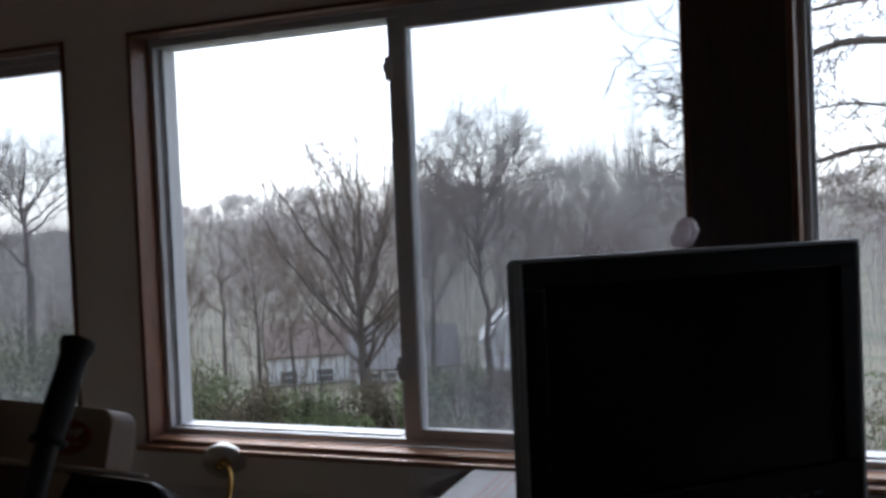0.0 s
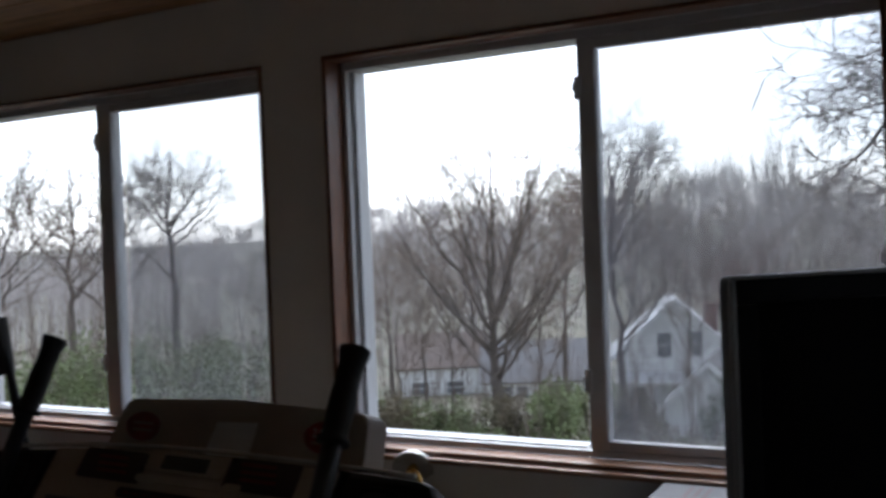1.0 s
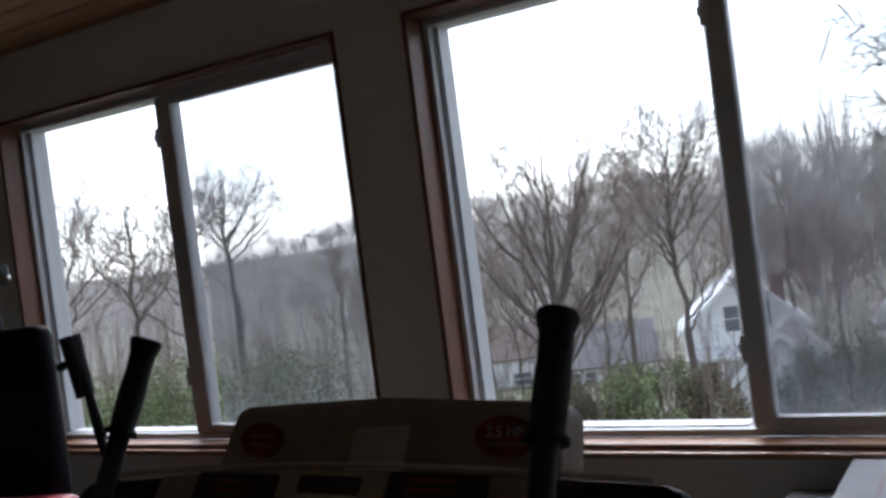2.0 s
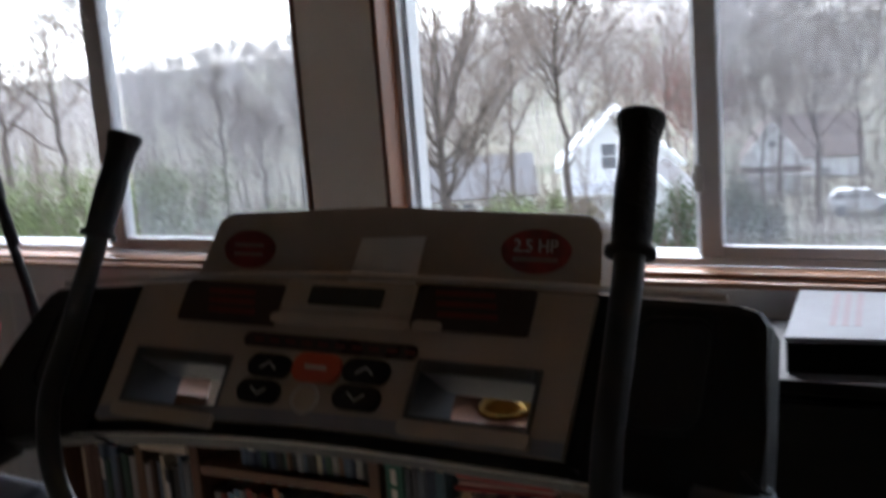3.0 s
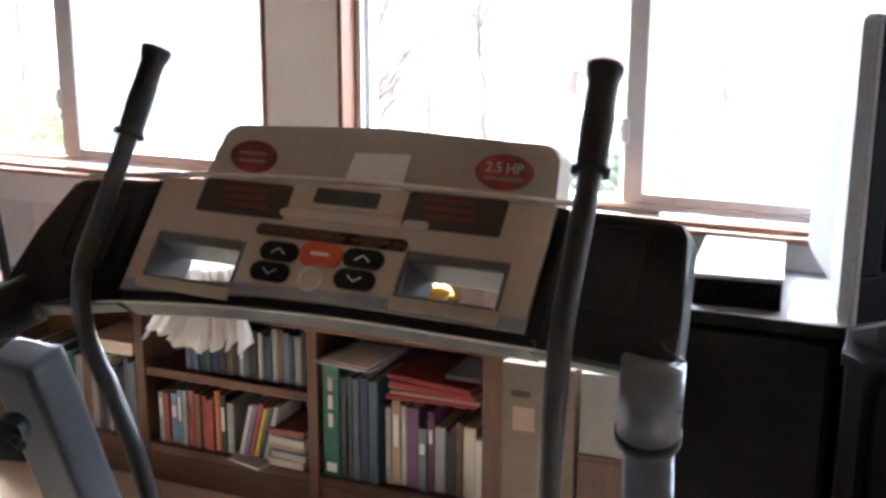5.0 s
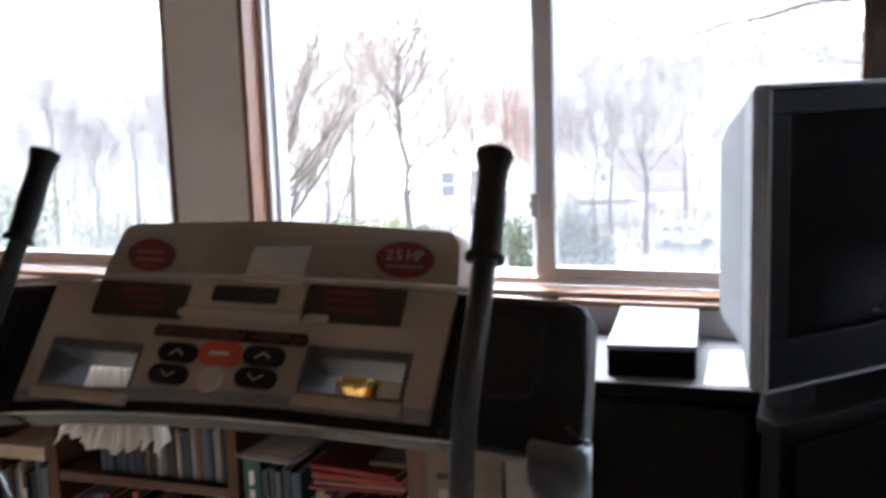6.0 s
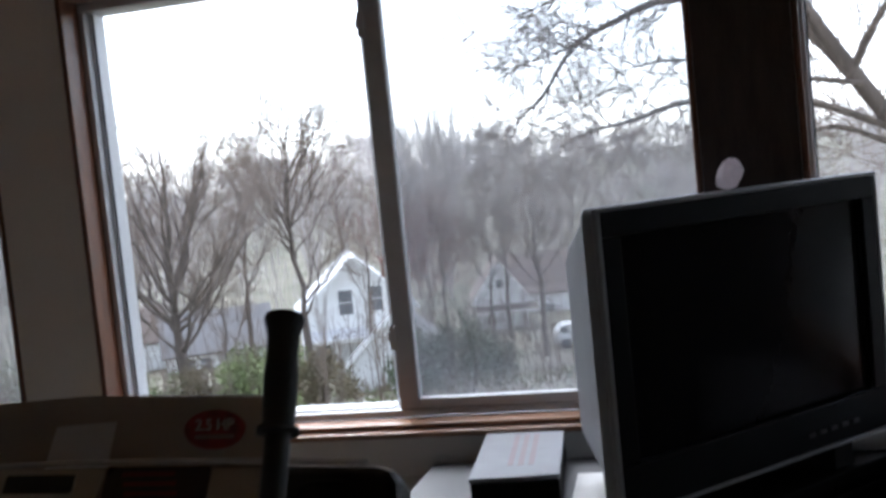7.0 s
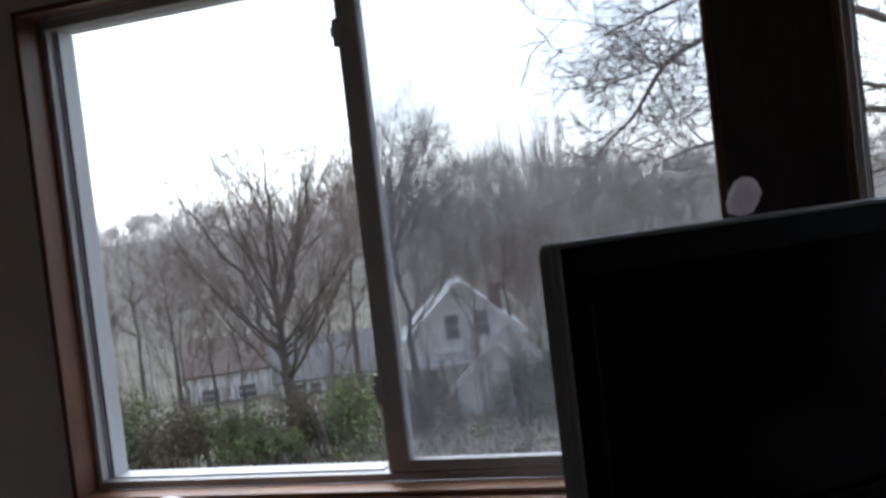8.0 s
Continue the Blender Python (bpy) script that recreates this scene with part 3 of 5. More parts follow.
plant("tree", tree_bars(41, 11.0, 2.0, 7, 30, 0.12, (6, 5, 4), twig=0.02), foot_at(-17.3, 82), 0, "small tree hazed with dull red buds", twigs=REDTWIG)

# the oak beside the house: trunk to the east, long limbs that reach across the view
near = []
rng = random.Random(77)
NEAR_D = 15.0


def limb(pts, r0, r1, kids, size):
    path = smooth_path([out(a if a > 0 else 0.86 * a, e, d) for a, e, d in pts], 4)
    n = len(path) - 1
    for i in range(n):
        ra, rb = r0 + (r1 - r0) * i / n, r0 + (r1 - r0) * (i + 1) / n
        near.append((*path[i], *path[i + 1], ra, rb, 1))
    kids = int(kids * 1.4)
    for k in range(kids):
        i = min(n - 1, int((0.12 + 0.88 * (k + rng.random()) / kids) * n))
        d = (path[i + 1] - path[i]).normalized()
        side = d.orthogonal().normalized()
        side.rotate(Matrix.Rotation(rng.uniform(0, math.tau), 3, d))
        cd = (d * 0.75 + side * 0.75 + Vector((0, 0, 0.12))).normalized()
        grow(rng, near, path[i], cd, size * rng.uniform(0.6, 1.3), 0.014, 2, 4, (0, 0, 5, 4), (25, 60), 0.05, 0.30, 0.0065)


oak_top = out(9, 8, NEAR_D + 1)
oak_foot = foot_at(10.5, NEAR_D + 1.5)
limb([(10.5, -16, 16.5), (9.5, -6, 16), (7.5, -1, 16), (5.0, 3.2, 15.5), (2.6, 7.5, 15), (1.0, 13, 15)], 0.17, 0.07, 16, 1.3)
limb([(6.5, 0.5, 16), (2.0, 6.5, 15), (-4.0, 7.9, 14.5), (-7.5, 7.2, 14.2), (-10.3, 6.1, 14), (-12.6, 3.6, 13.8), (-14.3, 2.6, 13.8)], 0.075, 0.012, 22, 0.75)
limb([(-10.3, 6.1, 14), (-12.5, 5.7, 13.8), (-15.0, 5.2, 13.6)], 0.022, 0.008, 8, 0.4)
limb([(7.0, 0.0, 16), (2.0, 2.2, 15), (-3.5, 2.6, 14.5), (-7.1, 1.9, 14.2), (-9.6, 1.6, 14), (-11.8, 0.9, 14)], 0.06, 0.010, 16, 0.7)
limb([(2.6, 7.5, 15), (-2.0, 9.8, 14.5), (-8.0, 9.4, 14), (-13.5, 8.0, 13.8)], 0.05, 0.012, 20, 0.7)
limb([(5.5, 2.5, 15.5), (1.5, 3.4, 15), (-4.0, 4.8, 14.5), (-8.5, 4.4, 14)], 0.045, 0.010, 14, 0.7)
limb([(8.0, -1.5, 16), (4.0, 0.5, 15.5), (0.5, -0.6, 15), (-4.0, -0.4, 14.5)], 0.05, 0.010, 14, 0.7)
limb([(5.0, 3.2, 15.5), (7.0, 6.5, 15), (10.0, 9.0, 15)], 0.07, 0.02, 10, 0.9)
limb([(8.0, -2.0, 16), (11.0, 2.0, 16), (14.0, 5.0, 16)], 0.08, 0.02, 14, 1.0)
shifted = [(s[0] - oak_foot.x, s[1] - oak_foot.y, s[2] - oak_foot.z, s[3] - oak_foot.x, s[4] - oak_foot.y, s[5] - oak_foot.z, s[6], s[7], s[8]) for s in near]
shifted.append((0, 0, -0.6, *(out(10.5, -16, 16.5) - oak_foot), 0.26, 0.17, 0))
plant("oak_tree", shifted, oak_foot, 0, "large bare oak with long crooked limbs beside the house", thick=0.02)

# far woods, with the distance haze put into their colour
rng = random.Random(5)
kinds = [np.array(tree_bars(100 + k, 1.0, 0.20 + 0.05 * k, 6, 34, 0.011, (6, 4), twig=0.0018, wig=0.14))[:, :8] for k in range(5)]
rows = []
for i in range(760):
    az = rng.uniform(-66, 16)
    d = 100 + 210 * rng.random() ** 0.9 if i % 3 else rng.uniform(370, 520)
    p = out(az, 0, d)
    h = rng.uniform(8, 16) * (0.75 + 0.5 * noise.noise(Vector((az * 0.35, d * 0.01, 3.0)))) * 1.25 * (1.0 + 0.22 * math.exp(-((az + 19) / 7) ** 2) - (0.15 if az > -12 or az < -38 else 0.0))
    if -36 < az < -8 and d < 125:
        continue
    t = kinds[rng.randrange(5)].copy()
    c, s = math.cos(rng.uniform(0, 6.28)), math.sin(rng.uniform(0, 6.28))
    for o in (0, 3):
        x, y = t[:, o].copy(), t[:, o + 1].copy()
        t[:, o], t[:, o + 1] = (x * c - y * s) * h + p.x, (x * s + y * c) * h + p.y
        t[:, o + 2] = t[:, o + 2] * h + ground_z(p.x, p.y)
    t[:, 6:8] *= h
    t[:, 6:8] = np.maximum(t[:, 6:8], 0.0001 * d)
    rows.append(t)
me = bar_mesh("far_woods", np.concatenate(rows), HAZEDWOOD, 3)
tagged(new("far_woods", me), "grey-brown leafless woods over the far hillside, paled for haze", "woods", kind="stuff")


# far thicket in the same haze-lightened wood colour
thicket = []
for i in range(8000):
    az = rng.uniform(-66, 14)
    d = 92 + 200 * rng.random()
    if -36 < az < -8 and d < 118:
        continue
    p = foot_at(az, d)
    h = rng.uniform(1.5, 6.5)
    q = p + Vector((rng.uniform(-0.35, 0.35) * h, rng.uniform(-0.35, 0.35) * h, h))
    r = 0.00022 * d * rng.uniform(0.6, 1.6)
    thicket.append((p.x, p.y, p.z - 0.2, q.x, q.y, q.z, r, r * 0.5))
for i in range(5500):
    az, d = rng.uniform(-66, 14), rng.uniform(330, 520)
    p = foot_at(az, d)
    h = rng.uniform(3, 9)
    q = p + Vector((rng.uniform(-0.3, 0.3) * h, rng.uniform(-0.3, 0.3) * h, h))
    thicket.append((p.x, p.y, p.z - 0.2, q.x, q.y, q.z, 0.09, 0.05))
tagged(new("thicket", bar_mesh("thicket", thicket, HAZEDWOOD, 3)), "grey leafless thicket under the far woods, paled for haze", "woods", kind="stuff")


def leaf_mesh(name, seed, count, lumps, size, material):
    rng = np.random.default_rng(seed)
    v, f = [], []
    for i in range(count):
        c, rad = lumps[int(rng.integers(len(lumps)))]
        d = rng.normal(size=3)
        d /= np.linalg.norm(d)
        p = np.array(c) + d * np.array(rad) * (rng.random() ** 0.4)
        a = rng.normal(size=3)
        a /= np.linalg.norm(a)
        b = np.cross(a, rng.normal(size=3))
        b /= np.linalg.norm(b)
        s = size * rng.uniform(0.6, 1.4)
        n = len(v)
        v += [tuple(p - a * s), tuple(p + b * s * 0.5), tuple(p + a * s), tuple(p - b * s * 0.5)]
        f.append((n, n + 1, n + 2, n + 3))
    me = bpy.data.meshes.new(name)
    me.from_pydata(v, [], f)
    me.materials.append(material)
    return me


def bush(az, d, wide, high, seed, label, material=None, count=1500, name="bush"):
    high *= 1.45
    rng = random.Random(seed)
    foot = foot_at(az, d)
    t = thing(name, label, "bush", Matrix.Translation(foot))
    lumps = [((rng.uniform(-0.55, 0.55) * wide, rng.uniform(-0.4, 0.4) * wide, high * rng.uniform(0.15, 0.65)), (wide * rng.uniform(0.12, 0.28), wide * 0.24, high * rng.uniform(0.16, 0.36))) for k in range(13)]
    ob = new("foliage", leaf_mesh("foliage", seed, int(count * 1.5), lumps, 0.085, material or LEAF))
    ob.parent = t
    bars = []
    for c, r in lumps:
        tip = Vector((c[0], c[1], c[2] + r[2]))
        mid = Vector((c[0] * 0.6, c[1] * 0.6, c[2] * 0.5))
        bars.append((c[0] * 0.3, c[1] * 0.3, -0.4, *mid, 0.035, 0.028))
        bars.append((*mid, *tip, 0.028, 0.01))
        for k in range(5):
            q = tip + Vector((rng.uniform(-0.5, 0.5), rng.uniform(-0.5, 0.5), rng.uniform(-0.2, 0.7)))
            bars.append((*mid, *q, 0.014, 0.006))
    ob = new("stems", bar_mesh("stems", bars, TWIG, 3))
    ob.parent = t


for i, (az, d, w, h) in enumerate(((-38.6, 47, 3.6, 3.2), (-36.6, 45, 3.2, 2.6), (-34.6, 46, 3.4, 2.4), (-33.0, 47, 2.4, 2.0), (-29.0, 46, 3.0, 2.2), (-27.4, 45, 3.4, 2.8), (-25.4, 50, 3.2, 2.6), (-23.6, 48, 3.0, 2.2), (-40.6, 50, 3.6, 3.0), (-31.4, 44, 2.4, 1.4))):
    bush(az, d, w, h, 200 + i, "loose shrub with dry brown leaves on the slope" if i % 3 == 1 else "loose shrub in fresh yellow-green leaf on the slope", DRYLEAF if i % 3 == 1 else LEAF, 2000)
for i, (az, d, w, h) in enumerate(((-48.8, 40, 5.0, 3.0), (-46.0, 42, 4.4, 3.2), (-43.6, 44, 4.2, 2.8), (-51.5, 40, 4.4, 2.2), (-55.0, 38, 4.0, 2.0), (-58.0, 38, 4.0, 2.2))):
    bush(az, d, w, h, 230 + i, "low green thicket on the slope", count=1700)
rng = random.Random(51)
brush, v, f = [], [], []
for i in range(5200):
    az, d = rng.uniform(-64, 10), 26 + 85 * rng.random() ** 1.3
    p = foot_at(az, d)
    h = rng.uniform(0.3, 1.3)
    for k in range(3):
        q = p + Vector((rng.uniform(-0.5, 0.5), rng.uniform(-0.5, 0.5), 1.0)) * h * rng.uniform(0.5, 1.1)
        brush.append((p.x, p.y, p.z - 0.1, q.x, q.y, q.z, 0.014, 0.007))
for i in range(420):
    az, d = rng.uniform(-62, -6), rng.uniform(42, 95)
    p = foot_at(az, d)
    h = rng.uniform(1.8, 5.5)
    lean = Vector((rng.uniform(-0.15, 0.15), rng.uniform(-0.15, 0.15), 1.0)) * h
    brush.append((p.x, p.y, p.z - 0.1, *(p + lean * 0.5), 0.035, 0.024))
    brush.append((*(p + lean * 0.5), *(p + lean), 0.024, 0.012))
    for k in range(9):
        s = p + lean * rng.uniform(0.3, 0.95)
        q = s + Vector((rng.uniform(-0.5, 0.5), rng.uniform(-0.5, 0.5), rng.uniform(0.3, 0.9))) * h * 0.28
        brush.append((*s, *q, 0.015, 0.008))
tagged(new("underbrush", bar_mesh("underbrush", brush, TWIG, 3)), "dry stalks and brush over the slope", "undergrowth", kind="stuff")
tufts = []
for i in range(900):
    az, d = rng.uniform(-64, 6), 26 + 70 * rng.random() ** 1.2
    p = foot_at(az, d)
    tufts.append(((p.x, p.y, p.z + 0.15), (rng.uniform(0.5, 1.6), rng.uniform(0.5, 1.6), rng.uniform(0.2, 0.5))))
tagged(new("weeds", leaf_mesh("weeds", 71, 16000, tufts, 0.13, LEAF)), "low green weeds scattered over the slope", "undergrowth", kind="stuff")
for i, (az, d, w, h) in enumerate(((-16.0, 46, 2.2, 3.4), (-18.6, 46, 2.4, 2.6), (-14.4, 50, 2.4, 2.2))):
    bush(az, d, w, h, 260 + i, "dark green upright shrub", LEAFDARK, 1500)


def house(name, az, d, wide, deep, floor_z, eave_z, peak_z, label, wall, roof, windows=(), turn=0.0, along=False, chimney=None, round_win=None, porch=None):
    """A gabled house; its front looks at the viewer. along: the ridge runs across the view."""
    p = out(az, 0, d)
    m = Matrix.Translation((p.x, p.y, floor_z)) @ Matrix.Rotation(radians(-az + turn), 4, "Z")
    t = thing(name, label, "house", m)
    e, k = eave_z - floor_z, peak_z - floor_z
    hw = wide / 2
    bm = bmesh.new()
    if along:
        outline = [(0, -2.0), (deep, -2.0), (deep, e), (deep / 2, k), (0, e)]
        lo = [bm.verts.new((-hw, y, z)) for y, z in outline]
        hi = [bm.verts.new((hw, y, z)) for y, z in outline]
    else:
        outline = [(-hw, -2.0), (hw, -2.0), (hw, e), (0, k), (-hw, e)]
        lo = [bm.verts.new((x, 0, z)) for x, z in outline]
        hi = [bm.verts.new((x, deep, z)) for x, z in outline]
    n = len(lo)
    bm.faces.new(lo[::-1])
    bm.faces.new(hi)
    for i in range(n):
        bm.faces.new((lo[i], lo[(i + 1) % n], hi[(i + 1) % n], hi[i]))
    bmesh.ops.recalc_face_normals(bm, faces=bm.faces)
    part("wall", bm, wall, t)
    for s in (-1, 1):
        bm = bmesh.new()
        if along:
            run = math.hypot(deep / 2, k - e)
            a = math.atan2(k - e, deep / 2)
            mm = Matrix.Translation((0, deep / 2, k + 0.02)) @ Matrix.Rotation(0 if s < 0 else math.pi, 4, "Z") @ Matrix.Rotation(a, 4, "X")
            box(bm, (-hw - 0.4, -run - 0.5, 0), (hw + 0.4, 0.02, 0.16), 0.03, mm, 1)
        else:
            run = math.hypot(hw, k - e)
            a = math.atan2(k - e, hw)
            mm = Matrix.Translation((0, 0, k + 0.02)) @ Matrix.Rotation(0 if s > 0 else math.pi, 4, "Z") @ Matrix.Rotation(a, 4, "Y")
            y0, y1 = (-0.4, deep + 0.4) if s > 0 else (-deep - 0.4, 0.4)
            box(bm, (-0.02, y0, 0), (run + 0.5, y1, 0.16), 0.03, mm, 1)
        part("roof", bm, roof, t)
        if not along:
            bm = boxed((-0.02, (-0.46 if s > 0 else 0.401), -0.12), (run + 0.5, (-0.401 if s > 0 else 0.46), 0.17), 0.01, mm, 1)
            part("bargeboard", bm, SIDING, t)
    for x, z, w, h in windows:
        win = part("window", boxed((x - w / 2 - 0.1, -0.06, z - h / 2 - 0.1), (x + w / 2 + 0.1, -0.005, z + h / 2 + 0.1), 0.02), SIDING, t)
        part("pane", boxed((x - w / 2, -0.09, z - h / 2), (x + w / 2, -0.061, z + h / 2)), DARKGLASS, win)
        part("glazing_bar", boxed((x - w / 2, -0.11, z - 0.03), (x + w / 2, -0.091, z + 0.03)), SIDING, win)
    if round_win:
        x, z, r = round_win
        bm = lathe(bmesh.new(), ((r, 0), (r, 0.05)), 20, Matrix.Translation((x, -0.005, z)) @ Matrix.Rotation(radians(90), 4, "X"))
        part("window", bm, DARKGLASS, t, "round attic window")
    if chimney:
        x, y, top, w = chimney
        bm = boxed((x - w, y - w, e), (x + w, y + w, top - floor_z), 0.03)
        box(bm, (x - w - 0.08, y - w - 0.08, top - floor_z), (x + w + 0.08, y + w + 0.08, top - floor_z + 0.15), 0.02)
        part("chimney", bm, BRICK, t)
    if porch:
        x0, x1, z, out_d = porch
        mm = Matrix.Translation((0, -0.02, z)) @ Matrix.Rotation(radians(14), 4, "X")
        part("porch_roof", boxed((x0, -out_d, 0), (x1, 0, 0.12), 0.02, mm, 1), roof, t)
        part("fascia", boxed((x0, -out_d - 0.08, -0.16), (x1, -out_d - 0.005, 0.14), 0.02, mm, 1), SIDING, t)
        for i in range(4):
            x = x0 + 0.3 + (x1 - x0 - 0.6) * i / 3
            part("post", boxed((x - 0.08, -out_d + 0.15, -2.0), (x + 0.08, -out_d + 0.31, z - 0.62), 0.01), SIDING, t)
    return t


def zat(el, d):
    return out(0, el, d).z


house("white_house", -21.2, 76, 8.0, 9.0, zat(-10, 76), zat(-6.9, 76), zat(-4.15, 76), "white gabled two-storey house with a front porch", SIDING, ROOFPALE,
      [(-0.75, zat(-6.45, 76) - zat(-10, 76), 0.95, 1.7), (1.35, zat(-6.4, 76) - zat(-10, 76), 0.95, 1.7), (-2.6, 1.3, 1.0, 1.4)], chimney=(2.6, 3.0, zat(-4.6, 76), 0.45), porch=(-4.0, 2.4, zat(-7.9, 76) - zat(-10, 76), 2.0))
house("garage", -19.5, 62, 5.2, 6.5, zat(-11.6, 62), zat(-9.75, 62), zat(-7.5, 62), "white gabled garage with a grey shingle roof", SIDING, ROOF, [], turn=-8)
house("ranch_house", -33.6, 92, 7.4, 7.0, zat(-9.0, 92), zat(-7.2, 92), zat(-5.7, 92), "low white house with a weathered brown shingle roof", SIDING, ROOFBROWN, [(-2.0, 1.0, 1.4, 1.0), (1.0, 1.0, 1.4, 1.0)], along=True)
house("ranch_house", -28.6, 88, 8.4, 7.0, zat(-9.4, 88), zat(-8.1, 88), zat(-6.3, 88), "low white house with a grey shingle roof", SIDING, ROOF, [(-2.4, 1.0, 0.8, 0.9), (-1.2, 1.0, 0.8, 0.9), (1.2, 1.0, 0.8, 0.9), (2.4, 1.0, 0.8, 0.9)], along=True)
house("cottage", -13.4, 92, 4.4, 8.0, zat(-8.9, 92), zat(-7.1, 92), zat(-5.2, 92), "white cottage with a round attic window", SIDING, ROOFBROWN, [(-1.0, 1.2, 0.8, 1.1)], round_win=(0.0, zat(-6.3, 92) - zat(-8.9, 92), 0.33), porch=(-3.2, 3.0, zat(-7.5, 92) - zat(-8.9, 92), 1.6))
house("barn", -11.4, 104, 8.0, 8.0, zat(-8.6, 104), zat(-6.9, 104), zat(-5.0, 104), "weathered house with a brown shingle roof", SIDING, ROOFBROWN, [(1.0, 1.2, 1.0, 1.2)], along=True)


def parked_car(az, d):
    p = out(az, 0, d)
    t = thing("car", "white car parked at the edge of the yard", "car", Matrix.Translation((p.x, p.y, ground_z(p.x, p.y))) @ Matrix.Rotation(radians(-az + 8), 4, "Z"))
    side = [(-2.1, 0.35), (2.1, 0.35), (2.15, 0.8), (1.9, 1.0), (1.0, 1.1), (0.5, 1.62), (-1.5, 1.66), (-2.0, 1.1), (-2.15, 0.9)]
    m = Matrix.Rotation(radians(90), 4, "X")
    part("body", prism(bmesh.new(), side, -0.85, 0.85, m), CARPAINT, t)
    for x0, x1 in ((-1.75, -1.05), (-0.95, -0.1), (0.0, 0.62)):
        part("window", prism(bmesh.new(), [(x0, 1.12), (x1, 1.12), (x1 - 0.12, 1.5), (x0 + 0.08, 1.5)], 0.852, 0.87, m), DARKGLASS, t)
    for x in (-1.35, 1.35):
        for s in (-1, 1):
            w = part("wheel", lathe(bmesh.new(), ((0.2, -0.1), (0.33, -0.1), (0.36, -0.05), (0.36, 0.05), (0.33, 0.1), (0.2, 0.1)), 18, Matrix.Translation((x, s * 0.8, 0.34)) @ m), TYRE, t)
            part("rim", lathe(bmesh.new(), ((0.19, -0.105), (0.19, 0.105)), 14, Matrix.Translation((x, s * 0.8, 0.34)) @ m), SILVER, w)


parked_car(-9.2, 76)


# ---- treadmill ----
tread = thing("treadmill", "folding treadmill with tan console, black wings and swinging foam-gripped arm bars", "treadmill", pose(0.839, -1.535, 0, 0, 0, -3.24))
# plane of the console face: x to the right, y up the slope, z out of it
FACE = Matrix(((1, 0, 0, 0), (0, 0.6, -0.8, 0), (0, 0.8, 0.6, 1.141), (0, 0, 0, 1)))


def top_edge(a):
    return 0.027 - (0.05 if a > 0.08 else 0.115) * (a - 0.08) ** 2


def low_edge(a):
    return -0.140 - 0.16 * min(0, a - 0.10) ** 2


def column(bm, a0, a1, lo, hi, n0, n1, steps=6):
    """A slab between two curves of the console face."""
    rings = []
    for k in range(steps + 1):
        a = a0 + (a1 - a0) * k / steps
        rings.append([bm.verts.new(FACE @ Vector(p)) for p in ((a, lo(a), n0), (a, lo(a), n1), (a, hi(a), n1), (a, hi(a), n0))])
    for r0, r1 in zip(rings, rings[1:]):
        for k in range(4):
            bm.faces.new((r0[k], r1[k], r1[(k + 1) % 4], r0[(k + 1) % 4]))
    bm.faces.new(rings[0])
    bm.faces.new(rings[-1][::-1])


TL, TR = (-0.272, -0.128, -0.137, -0.070), (0.098, 0.233, -0.116, -0.055)


def slab(name, material, left, right, n0, n1, inset, label=""):
    bm = bmesh.new()
    lo, hi = (lambda a: low_edge(a) + inset), (lambda a: top_edge(a) - inset)
    column(bm, left, TL[0], lo, hi, n0, n1)
    column(bm, TL[0], TL[1], lambda a: TL[3], hi, n0, n1)
    column(bm, TL[0], TL[1], lo, lambda a: TL[2], n0, n1)
    column(bm, TL[1], TR[0], lo, hi, n0, n1)
    column(bm, TR[0], TR[1], lambda a: TR[3], hi, n0, n1)
    column(bm, TR[0], TR[1], lo, lambda a: TR[2], n0, n1)
    column(bm, TR[1], right, lo, hi, n0, n1)
    bmesh.ops.remove_doubles(bm, verts=bm.verts, dist=0.0002)
    bmesh.ops.recalc_face_normals(bm, faces=bm.faces)
    return part(name, bm, material, tread, label)


console = slab("console", BLACK, -0.300, 0.282, -0.055, -0.004, 0.002)
slab("face_plate", TAN, -0.298, 0.268, -0.0035, 0.004, 0.006, "tan moulded plastic face")
# side wings with round outer corners and recessed pockets
for s, pts in ((-1, [(-0.3005, -0.178), (-0.42, -0.200), (-0.492, -0.222), (-0.510, -0.200), (-0.478, -0.09), (-0.455, -0.016), (-0.440, -0.006), (-0.3005, 0.006)]),
               (1, [(0.2825, -0.152), (0.410, -0.158), (0.440, -0.142), (0.436, -0.09), (0.426, 0.002), (0.416, 0.016), (0.396, 0.0215), (0.2825, 0.024)])):
    wing = part("wing", prism(bmesh.new(), pts if s > 0 else pts[::-1], -0.032, 0.006, FACE, 0.012), BLACK, tread, "black moulded side wing")
    a0, a1 = (-0.418, -0.335) if s < 0 else (0.315, 0.382)
    b0, b1 = (-0.135, -0.03) if s < 0 else (-0.10, 0.0)
    bm = bmesh.new()
    ring = rounded(a0, b0, a1, b1, 0.018)
    tube(bm, [FACE @ Vector((x, y, 0.006)) for x, y in ring + ring[:1]], 0.003, 6)
    part("pocket_rim", bm, BLACK, wing)
    part("pocket", prism(bmesh.new(), rounded(a0 + 0.004, b0 + 0.004, a1 - 0.004, b1 - 0.004, 0.015), 0.0062, 0.0075, FACE), RUBBER, wing)
